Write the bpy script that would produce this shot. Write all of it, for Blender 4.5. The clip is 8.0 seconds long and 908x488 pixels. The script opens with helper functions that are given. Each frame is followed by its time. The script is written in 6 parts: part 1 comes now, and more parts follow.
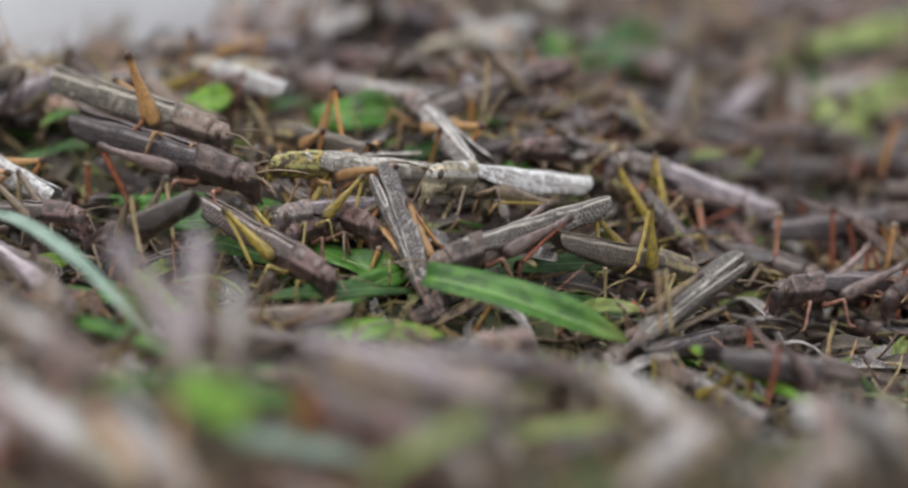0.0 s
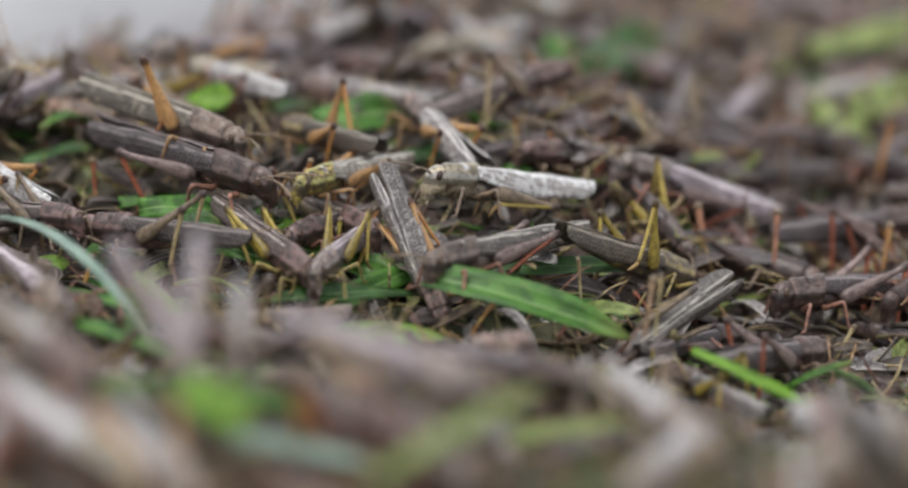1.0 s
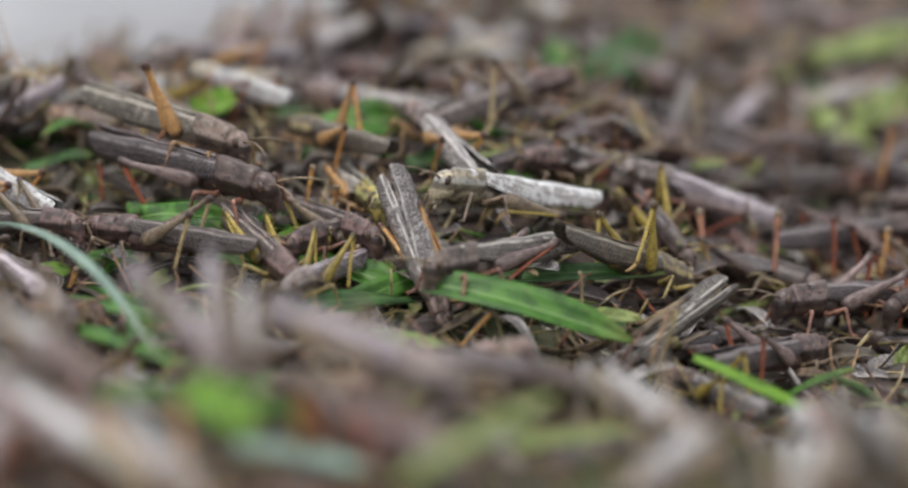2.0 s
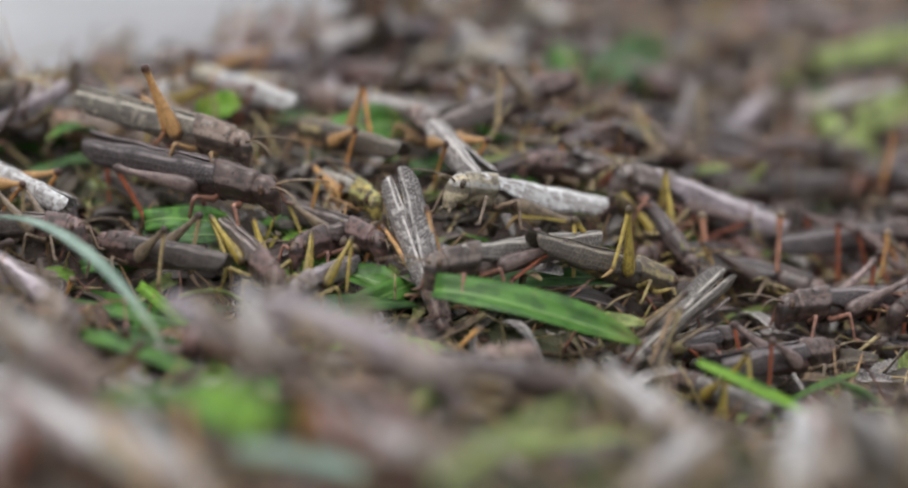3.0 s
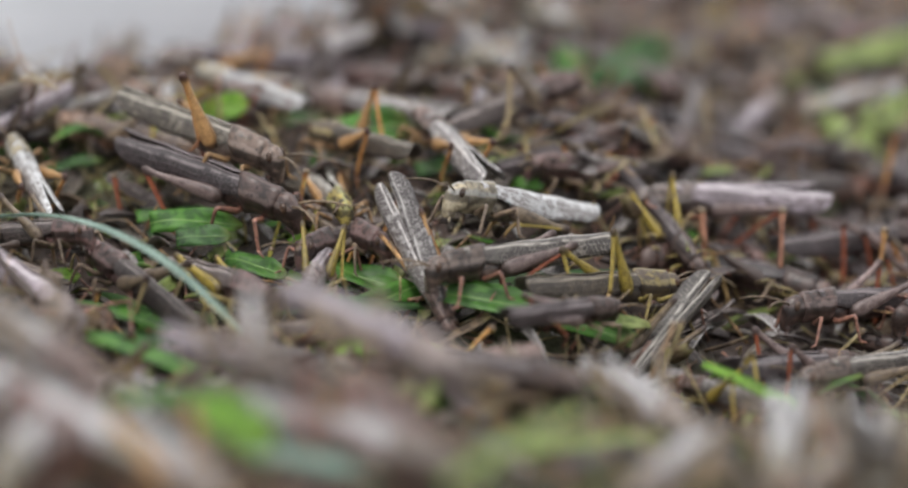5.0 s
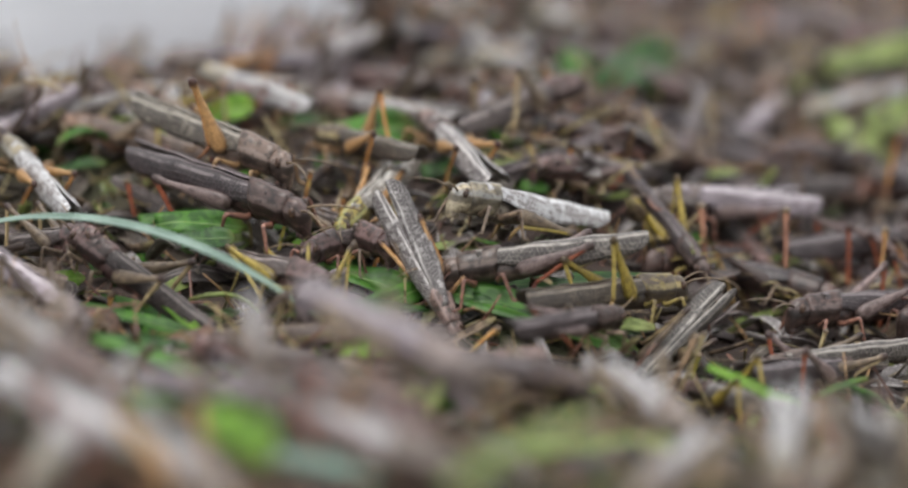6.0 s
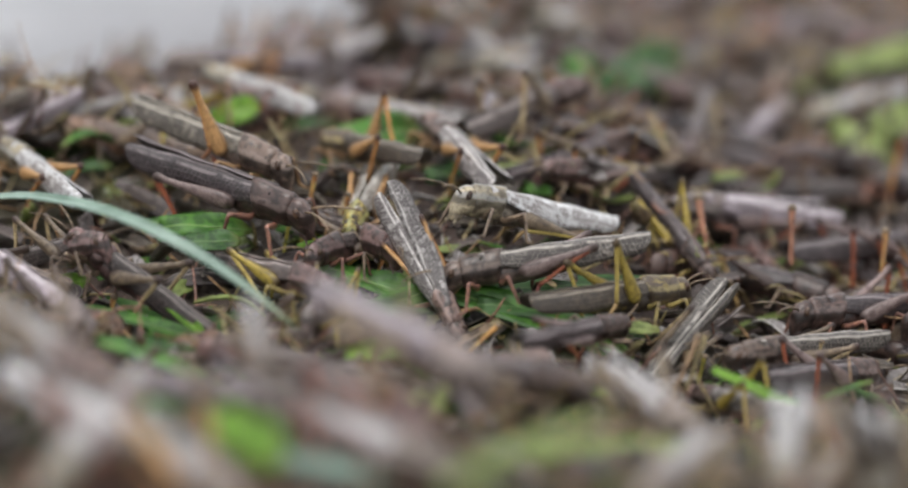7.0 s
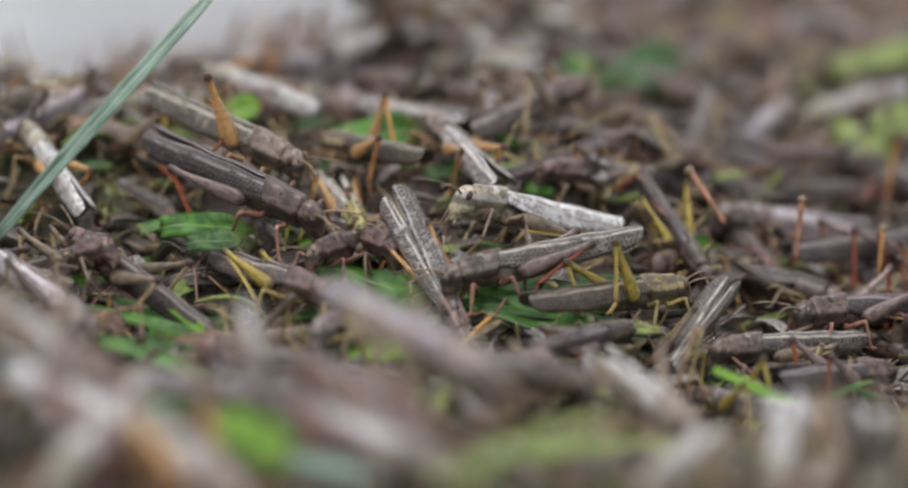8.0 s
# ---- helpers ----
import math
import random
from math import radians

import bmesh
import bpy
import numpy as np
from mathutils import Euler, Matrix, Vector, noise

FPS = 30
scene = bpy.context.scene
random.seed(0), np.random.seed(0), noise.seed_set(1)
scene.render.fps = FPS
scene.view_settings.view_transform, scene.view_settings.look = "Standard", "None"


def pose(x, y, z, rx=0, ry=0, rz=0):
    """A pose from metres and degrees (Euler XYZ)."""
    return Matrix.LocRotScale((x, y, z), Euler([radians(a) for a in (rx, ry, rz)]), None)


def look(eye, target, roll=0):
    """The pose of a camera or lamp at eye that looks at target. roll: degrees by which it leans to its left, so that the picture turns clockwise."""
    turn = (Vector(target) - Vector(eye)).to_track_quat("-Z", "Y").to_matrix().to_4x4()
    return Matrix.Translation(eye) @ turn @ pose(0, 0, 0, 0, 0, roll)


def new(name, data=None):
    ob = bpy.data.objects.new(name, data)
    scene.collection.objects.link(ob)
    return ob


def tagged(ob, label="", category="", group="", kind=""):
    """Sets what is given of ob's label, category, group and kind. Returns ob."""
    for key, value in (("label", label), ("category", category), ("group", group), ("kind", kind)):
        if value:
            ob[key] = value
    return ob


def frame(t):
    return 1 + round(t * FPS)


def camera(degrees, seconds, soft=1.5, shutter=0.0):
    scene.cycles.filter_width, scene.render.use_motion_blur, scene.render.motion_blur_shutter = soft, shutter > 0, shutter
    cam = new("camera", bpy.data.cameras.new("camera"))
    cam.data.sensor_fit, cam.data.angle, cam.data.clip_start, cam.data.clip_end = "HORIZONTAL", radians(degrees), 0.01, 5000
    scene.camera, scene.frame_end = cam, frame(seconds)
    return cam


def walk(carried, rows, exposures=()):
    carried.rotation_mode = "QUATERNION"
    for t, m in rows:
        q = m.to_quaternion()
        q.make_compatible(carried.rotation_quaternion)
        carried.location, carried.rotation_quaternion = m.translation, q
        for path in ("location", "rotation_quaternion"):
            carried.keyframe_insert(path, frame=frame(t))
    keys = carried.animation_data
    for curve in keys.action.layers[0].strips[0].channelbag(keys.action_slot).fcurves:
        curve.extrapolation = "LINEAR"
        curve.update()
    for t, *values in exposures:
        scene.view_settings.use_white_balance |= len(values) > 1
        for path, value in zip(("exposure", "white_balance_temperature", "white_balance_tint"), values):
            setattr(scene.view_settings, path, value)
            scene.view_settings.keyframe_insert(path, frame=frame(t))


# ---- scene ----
cam = camera(19.994, 8.0, soft=2.4, shutter=0.5)
# the lens: a long macro wide open, focused on the middle of the swarm
cam.data.dof.use_dof = True
cam.data.dof.focus_distance = 0.885
cam.data.dof.aperture_fstop = 2.8
walk(cam, [
    (0, pose(0, -0.8733, 0.2178, 76.000, 0, 0.000)),
    (0.5, pose(0, -0.8733, 0.2178, 76.000, 0, -0.013)),
    (1, pose(0, -0.8733, 0.2178, 76.052, 0, 0.000)),
    (1.5, pose(0, -0.8733, 0.2178, 76.129, 0, 0.013)),
    (3, pose(0, -0.8733, 0.2178, 76.309, 0, 0.129)),
    (3.5, pose(0, -0.8733, 0.2178, 76.322, 0, 0.167)),
    (4, pose(0, -0.8733, 0.2178, 76.335, 0, 0.193)),
    (4.5, pose(0, -0.8733, 0.2178, 76.335, 0, 0.206)),
    (6, pose(0, -0.8733, 0.2178, 76.399, 0, 0.361)),
    (6.5, pose(0, -0.8733, 0.2178, 76.425, 0, 0.399)),
    (7, pose(0, -0.8733, 0.2178, 76.464, 0, 0.464)),
    (7.5, pose(0, -0.8733, 0.2178, 76.464, 0, 0.438)),
    (8, pose(0, -0.8733, 0.2178, 76.464, 0, 0.490)),
])

# ---- light: an overcast sky, a broad weak sun high behind the camera's left ----
EXPOSURE = 0.0
scene.view_settings.exposure = EXPOSURE
world = bpy.data.worlds.new("sky")
scene.world = world
world.use_nodes = True
wt = world.node_tree
wt.nodes.clear()
w_out = wt.nodes.new("ShaderNodeOutputWorld")
w_bg = wt.nodes.new("ShaderNodeBackground")
w_sky = wt.nodes.new("ShaderNodeTexSky")
w_mix = wt.nodes.new("ShaderNodeMix")
w_mix.data_type = "RGBA"
w_sky.sky_type = "NISHITA"
w_sky.sun_disc = False
w_sky.sun_elevation = radians(58)
w_sky.sun_rotation = radians(205)
w_sky.air_density = 1.0
w_sky.dust_density = 3.0
# cloud cover greys the blue of the sky
w_mix.inputs[0].default_value = 0.72
w_mix.inputs[7].default_value = (8.2, 8.25, 8.25, 1)
wt.links.new(w_sky.outputs[0], w_mix.inputs[6])
wt.links.new(w_mix.outputs[2], w_bg.inputs[0])
w_bg.inputs[1].default_value = 0.174
wt.links.new(w_bg.outputs[0], w_out.inputs[0])

sun = new("sun", bpy.data.lights.new("sun", "SUN"))
sun.data.energy = 1.8
sun.data.angle = radians(25)
sun.data.color = (1.0, 0.975, 0.945)
sun.matrix_basis = look((-0.5, -0.6, 2.4), (0, 0, 0))

# ---- materials ----


class Nodes:
    """Short hand for one node material."""

    def __init__(self, name):
        self.mat = bpy.data.materials.new(name)
        self.mat.use_nodes = True
        self.tree = self.mat.node_tree
        self.tree.nodes.clear()
        self.out = self.node("ShaderNodeOutputMaterial")
        self.bsdf = self.node("ShaderNodeBsdfPrincipled")
        self.link(self.bsdf.outputs[0], self.out.inputs[0])

    def node(self, kind, operation="", data_type="", feature=""):
        n = self.tree.nodes.new(kind)
        if operation:
            n.operation = operation
        if data_type:
            n.data_type = data_type
        if feature:
            n.feature = feature
        return n

    def link(self, a, b):
        self.tree.links.new(a, b)

    def put(self, socket, value):
        if isinstance(value, bpy.types.NodeSocket):
            self.link(value, socket)
        else:
            socket.default_value = value

    def math(self, op, a, b=0.0, c=0.0):
        n = self.node("ShaderNodeMath", operation=op)
        for i, v in enumerate((a, b, c)):
            self.put(n.inputs[i], v)
        return n.outputs[0]

    def mix(self, f, a, b):
        n = self.node("ShaderNodeMix", data_type="RGBA")
        self.put(n.inputs[0], f)
        for i, v in ((6, a), (7, b)):
            self.put(n.inputs[i], v if isinstance(v, bpy.types.NodeSocket) else (*v, 1))
        return n.outputs[2]

    def ramp(self, f, lo, hi):
        n = self.node("ShaderNodeMapRange")
        self.put(n.inputs[0], f)
        n.inputs[1].default_value, n.inputs[2].default_value = lo, hi
        n.interpolation_type = "SMOOTHSTEP"
        return n.outputs[0]

    def scale(self, vec, s):
        n = self.node("ShaderNodeVectorMath", operation="MULTIPLY")
        self.link(vec, n.inputs[0])
        n.inputs[1].default_value = s
        return n.outputs[0]

    def shift_by(self, vec, f, amount):
        n = self.node("ShaderNodeVectorMath", operation="ADD")
        self.link(vec, n.inputs[0])
        m = self.node("ShaderNodeCombineXYZ")
        v = self.math("MULTIPLY", f, amount)
        for i in range(3):
            self.link(v, m.inputs[i])
        self.link(m.outputs[0], n.inputs[1])
        return n.outputs[0]

    def noise(self, vec, scale, detail=3.0, rough=0.55):
        n = self.node("ShaderNodeTexNoise")
        self.link(vec, n.inputs["Vector"])
        n.inputs["Scale"].default_value, n.inputs["Detail"].default_value, n.inputs["Roughness"].default_value = scale, detail, rough
        return n.outputs[0]

    def cells(self, vec, scale, feature="DISTANCE_TO_EDGE"):
        n = self.node("ShaderNodeTexVoronoi", feature=feature)
        self.link(vec, n.inputs["Vector"])
        n.inputs["Scale"].default_value = scale
        return n.outputs["Distance"]

    def bump(self, height, strength, distance):
        n = self.node("ShaderNodeBump")
        self.link(height, n.inputs["Height"])
        n.inputs["Strength"].default_value, n.inputs["Distance"].default_value = strength, distance
        self.link(n.outputs[0], self.bsdf.inputs["Normal"])

    def coords(self, output="Object"):
        return self.node("ShaderNodeTexCoord").outputs[output]

    def chance(self):
        both = self.math("ADD", self.node("ShaderNodeObjectInfo").outputs["Random"], self.node("ShaderNodeNewGeometry").outputs["Random Per Island"])
        return self.math("FRACT", both)

    def finish(self, color, rough, spec=0.5):
        self.put(self.bsdf.inputs["Base Color"], color if isinstance(color, bpy.types.NodeSocket) else (*color, 1))
        self.put(self.bsdf.inputs["Roughness"], rough)
        self.bsdf.inputs["Specular IOR Level"].default_value = spec
        return self.mat


def wing_material(name, light, dark, line, blotch=0.5, gloss=0.42, vary=0.7, spec=0.5):
    """Leathery fore wing: long veins and cross veins round small cells, blotches of dark cells in broken bands, a pale upper edge and crease."""
    k = Nodes(name)
    # dark cells raised, so that haze over the blacks is painted in
    dark = tuple(0.006 + 1.25 * c for c in dark)
    rnd = k.chance()
    uv = k.coords("UV")
    sep = k.node("ShaderNodeSeparateXYZ")
    k.link(uv, sep.inputs[0])
    mm = k.shift_by(k.scale(uv, (52, 10, 1)), rnd, 40.0)
    wander = k.math("MULTIPLY", k.math("SUBTRACT", k.noise(k.scale(mm, (0.10, 0.25, 1)), 1.0, 2.0), 0.5), 0.16)
    across = k.math("MULTIPLY", k.math("ADD", sep.outputs[1], wander), 6.5)
    row = k.math("FLOOR", across)
    in_row = k.math("FRACT", across)
    jolt = k.math("MULTIPLY", k.noise(mm, 0.6, 2.0), 1.5)
    along = k.math("ADD", k.math("ADD", k.math("MULTIPLY", sep.outputs[0], 34.0), k.math("MULTIPLY", row, 0.618)), k.math("ADD", jolt, k.math("MULTIPLY", rnd, 9.0)))
    in_cell = k.math("FRACT", along)
    near_long = k.math("SUBTRACT", 0.5, k.math("ABSOLUTE", k.math("SUBTRACT", in_row, 0.5)))
    near_cross = k.math("SUBTRACT", 0.5, k.math("ABSOLUTE", k.math("SUBTRACT", in_cell, 0.5)))
    long_vein = k.math("SUBTRACT", 1.0, k.ramp(near_long, 0.06, 0.16))
    cross_vein = k.math("SUBTRACT", 1.0, k.ramp(near_cross, 0.05, 0.14))
    place = k.node("ShaderNodeCombineXYZ")
    k.link(k.math("FLOOR", along), place.inputs[0])
    k.link(row, place.inputs[1])
    k.link(rnd, place.inputs[2])
    hue = k.node("ShaderNodeTexWhiteNoise")
    hue.noise_dimensions = "3D"
    k.link(place.outputs[0], hue.inputs["Vector"])
    lot = hue.outputs["Value"]
    # broad blotches run across the wing, small ones break them up
    patch = k.noise(k.scale(mm, (1.0, 0.5, 1)), 0.20, 3.0, 0.6)
    broken = k.noise(k.scale(mm, (0.8, 1.0, 1)), 0.62, 2.0, 0.6)
    wide = k.noise(k.scale(mm, (0.5, 1.0, 1)), 0.12, 3.0, 0.6)
    fine = k.noise(mm, 2.2, 3.0, 0.7)
    base = k.mix(k.ramp(wide, 0.38, 0.62), tuple(0.55 * c for c in light), light)
    base = k.mix(k.math("MULTIPLY", lot, 0.75), base, tuple(0.35 * p + 0.65 * q for p, q in zip(light, dark)))
    mass = k.math("ADD", k.math("ADD", k.math("MULTIPLY", patch, 0.55), k.math("ADD", k.math("MULTIPLY", broken, 0.40), k.math("MULTIPLY", fine, 0.30))), k.math("MULTIPLY", lot, 0.30))
    fill = k.ramp(mass, blotch + 0.21, blotch + 0.27)
    base = k.mix(k.math("MULTIPLY", fill, 0.85), base, dark)
    base = k.mix(k.math("MULTIPLY", k.ramp(fine, 0.54, 0.74), 0.35), base, dark)
    spots = k.noise(k.scale(mm, (0.8, 0.55, 1)), 1.15, 1.0)
    base = k.mix(k.math("MULTIPLY", k.ramp(spots, 0.55, 0.62), 0.45), base, dark)
    base = k.mix(k.math("MULTIPLY", k.math("MULTIPLY", cross_vein, k.ramp(k.noise(mm, 0.9, 2.0), 0.34, 0.56)), 0.6), base, tuple(0.85 * c for c in line))
    base = k.mix(k.math("MULTIPLY", k.math("MULTIPLY", long_vein, k.ramp(broken, 0.44, 0.60)), 0.4), base, tuple(0.9 * c for c in line))
    worn = k.ramp(k.noise(k.scale(mm, (0.4, 1.0, 1)), 0.5, 2.0), 0.30, 0.55)
    bright = tuple(min(0.70, 0.05 + 1.05 * c) for c in line)
    edge = k.math("SUBTRACT", 1.0, k.ramp(sep.outputs[1], 0.02, 0.07))
    base = k.mix(k.math("MULTIPLY", k.math("MULTIPLY", edge, k.math("ADD", 0.5, k.math("MULTIPLY", worn, 0.5))), 0.9), base, bright)
    crease = k.math("SUBTRACT", 1.0, k.ramp(k.math("ABSOLUTE", k.math("SUBTRACT", sep.outputs[1], 0.22)), 0.018, 0.055))
    base = k.mix(k.math("MULTIPLY", k.math("MULTIPLY", crease, worn), 0.8), base, bright)
    hsv = k.node("ShaderNodeHueSaturation")
    k.link(base, hsv.inputs["Color"])
    k.link(k.math("ADD", k.math("MULTIPLY", rnd, vary), 0.97 - vary / 2), hsv.inputs["Value"])
    k.bump(k.math("ADD", k.math("ADD", k.math("MULTIPLY", long_vein, 0.4), k.math("MULTIPLY", cross_vein, 0.4)), k.math("ADD", wide, k.math("MULTIPLY", fine, 0.5))), 0.7, 0.0003)
    return k.finish(hsv.outputs[0], k.math("ADD", k.math("MULTIPLY", fine, 0.3), gloss - 0.14), spec)


def shell_material(name, light, dark, size=260.0, gloss=0.32, lo=0.42, hi=0.62, striped=False):
    """Hard body shell, mottled, in metres of the part's own space. striped: a pale keel and pale lines along both flanks of a head and collar."""
    k = Nodes(name)
    rnd = k.chance()
    p = k.shift_by(k.coords(), rnd, 3.0)
    a = k.noise(p, size, 4.0, 0.6)
    b = k.noise(p, size * 5, 3.0, 0.6)
    base = k.mix(k.ramp(a, lo, hi), light, dark)
    base = k.mix(k.math("MULTIPLY", k.ramp(b, 0.52, 0.7), 0.5), base, tuple(0.6 * min(u, v) for u, v in zip(light, dark)))
    streak = k.noise(k.scale(p, (0.35, 1.5, 1.5)), size * 1.6, 3.0, 0.6)
    base = k.mix(k.math("MULTIPLY", k.ramp(streak, 0.56, 0.63), 0.55), base, tuple(min(0.6, 1.75 * max(u, v)) for u, v in zip(light, dark)))
    if striped:
        own = k.node("ShaderNodeSeparateXYZ")
        k.link(k.coords(), own.inputs[0])
        off = k.math("MULTIPLY", k.math("SUBTRACT", a, 0.5), 0.003)
        keel = k.math("SUBTRACT", 1.0, k.ramp(k.math("ABSOLUTE", k.math("ADD", own.outputs[1], k.math("MULTIPLY", off, 0.3))), 0.0003, 0.0008))
        flank = k.math("SUBTRACT", 1.0, k.ramp(k.math("ABSOLUTE", k.math("SUBTRACT", k.math("ADD", own.outputs[2], off), 0.0116)), 0.0004, 0.0012))
        lobe = k.math("SUBTRACT", 1.0, k.ramp(k.math("ABSOLUTE", k.math("SUBTRACT", k.math("ADD", own.outputs[2], off), 0.0094)), 0.0008, 0.0018))
        base = k.mix(k.math("MULTIPLY", lobe, 0.75), base, tuple(0.35 * min(u, v) for u, v in zip(light, dark)))
        base = k.mix(k.math("MULTIPLY", k.math("MAXIMUM", k.math("MULTIPLY", keel, k.ramp(own.outputs[2], 0.010, 0.012)), flank), 0.7), base, tuple(min(0.30, 1.2 * max(u, v) + 0.05) for u, v in zip(light, dark)))
    spot = k.noise(p, size * 2.3, 2.0, 0.5)
    base = k.mix(k.math("MULTIPLY", k.ramp(spot, 0.56, 0.66), 0.6), base, tuple(0.4 * min(u, v) for u, v in zip(light, dark)))
    hsv = k.node("ShaderNodeHueSaturation")
    k.link(base, hsv.inputs["Color"])
    k.link(k.math("ADD", k.math("MULTIPLY", rnd, 0.5), 0.75), hsv.inputs["Value"])
    k.bump(b, 0.4, 0.0003)
    return k.finish(hsv.outputs[0], k.math("ADD", k.math("MULTIPLY", b, 0.3), gloss - 0.12))


def leg_material(name, light, dark, tip, length):
    """A leg part: colour along its length, dark at the knee."""
    k = Nodes(name)
    rnd = k.chance()
    p = k.coords()
    sep = k.node("ShaderNodeSeparateXYZ")
    k.link(p, sep.inputs[0])
    a = k.noise(k.scale(k.shift_by(p, rnd, 2.0), (1, 2, 2)), 420.0, 3.0)
    base = k.mix(k.ramp(a, 0.42, 0.66), light, dark)
    slant = k.math("ADD", sep.outputs[0], k.math("MULTIPLY", k.math("ABSOLUTE", sep.outputs[2]), -1.1))
    chevron = k.math("SINE", k.math("ADD", k.math("MULTIPLY", slant, 4300.0), k.math("MULTIPLY", a, 3.0)))
    base = k.mix(k.math("MULTIPLY", k.ramp(chevron, 0.1, 0.9), 0.38), base, tuple(0.45 * c for c in dark))
    upper = k.ramp(k.math("ADD", sep.outputs[2], k.math("MULTIPLY", a, 0.0012)), 0.0019, 0.0027)
    base = k.mix(k.math("MULTIPLY", upper, 0.5), base, tuple(0.5 * c for c in dark))
    base = k.mix(k.ramp(sep.outputs[0], 0.86 * length, 0.97 * length), base, tip)
    base = k.mix(k.math("MULTIPLY", k.math("SUBTRACT", 1.0, k.ramp(sep.outputs[0], 0.0008, 0.0026)), 0.8), base, (0.045, 0.026, 0.02))
    hsv = k.node("ShaderNodeHueSaturation")
    k.link(base, hsv.inputs["Color"])
    k.link(k.math("ADD", k.math("MULTIPLY", rnd, 0.5), 0.75), hsv.inputs["Value"])
    k.bump(a, 0.3, 0.0003)
    return k.finish(hsv.outputs[0], 0.42)


def leaf_material(name, light, dark, pale, through_light=0.3, gloss=0.4):
    """A living leaf: long fine veins, a pale midrib, light coming through."""
    k = Nodes(name)
    rnd = k.chance()
    uv = k.coords("UV")
    sep = k.node("ShaderNodeSeparateXYZ")
    k.link(uv, sep.inputs[0])
    v = k.shift_by(uv, rnd, 9.0)
    fine = k.noise(k.scale(v, (3.0, 46.0, 1)), 1.0, 2.0)
    wide = k.noise(k.scale(v, (7.0, 2.0, 1)), 1.0, 3.0)
    base = k.mix(k.ramp(wide, 0.40, 0.62), light, tuple(0.7 * c for c in dark))
    base = k.mix(k.math("MULTIPLY", k.ramp(fine, 0.44, 0.70), 0.16), base, pale)
    base = k.mix(k.math("MULTIPLY", k.ramp(sep.outputs[0], 0.75, 1.0), 0.45), base, (0.26, 0.24, 0.07))
    mid = k.math("ABSOLUTE", k.math("SUBTRACT", sep.outputs[1], 0.5))
    base = k.mix(k.math("MULTIPLY", k.math("SUBTRACT", 1.0, k.ramp(mid, 0.02, 0.07)), 0.75), base, pale)
    base = k.mix(k.math("MULTIPLY", k.ramp(k.noise(k.scale(v, (12, 5, 1)), 1.0, 4.0, 0.7), 0.62, 0.72), 0.6), base, (0.20, 0.15, 0.06))
    k.bump(fine, 0.35, 0.0004)
    k.finish(base, k.math("ADD", k.math("MULTIPLY", wide, 0.25), gloss - 0.1))
    soft = k.node("ShaderNodeBsdfTranslucent")
    k.link(base, soft.inputs[0])
    both = k.node("ShaderNodeMixShader")
    both.inputs[0].default_value = through_light
    k.link(k.bsdf.outputs[0], both.inputs[1])
    k.link(soft.outputs[0], both.inputs[2])
    k.link(both.outputs[0], k.out.inputs[0])
    return k.mat


WINGS = {
    "pale": wing_material("wing_silver", (0.80, 0.80, 0.81), (0.15, 0.13, 0.125), (0.84, 0.83, 0.82), 0.53, 0.32, 0.25),
    "grey": wing_material("wing_grey", (0.55, 0.515, 0.50), (0.05, 0.04, 0.04), (0.62, 0.585, 0.56), 0.43, 0.32),
    "dark": wing_material("wing_dark", (0.135, 0.10, 0.092), (0.025, 0.017, 0.016), (0.30, 0.25, 0.23), 0.40, 0.38),
    "olive": wing_material("wing_olive", (0.105, 0.08, 0.057), (0.022, 0.016, 0.013), (0.21, 0.175, 0.13), 0.42, 0.38),
    "ash": wing_material("wing_ash", (0.74, 0.71, 0.715), (0.15, 0.125, 0.12), (0.74, 0.70, 0.69), 0.53, 0.34, 0.3),
    "rust": wing_material("wing_rust", (0.225, 0.15, 0.115), (0.05, 0.031, 0.024), (0.36, 0.27, 0.215), 0.44, 0.36),
    # near black, mostly to carry the shade of the right-hand hollow
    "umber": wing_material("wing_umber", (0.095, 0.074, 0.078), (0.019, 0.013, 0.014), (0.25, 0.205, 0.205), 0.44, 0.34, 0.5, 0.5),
    "grey_olive": wing_material("wing_grey_olive", (0.34, 0.30, 0.245), (0.038, 0.03, 0.026), (0.43, 0.39, 0.32), 0.43, 0.34, 0.2),
    "drab": wing_material("wing_drab", (0.20, 0.175, 0.155), (0.030, 0.024, 0.022), (0.40, 0.365, 0.32), 0.41, 0.32, 0.2),
    # brown wings lightened to silver: the sky's reflection is put into their colour
    "golden": wing_material("wing_brown_sky_sheen", (0.70, 0.675, 0.63), (0.10, 0.08, 0.065), (0.60, 0.57, 0.51), 0.46, 0.32, 0.1),
    "mauve": wing_material("wing_mauve", (0.40, 0.335, 0.375), (0.07, 0.052, 0.058), (0.60, 0.54, 0.56), 0.48, 0.34),
}
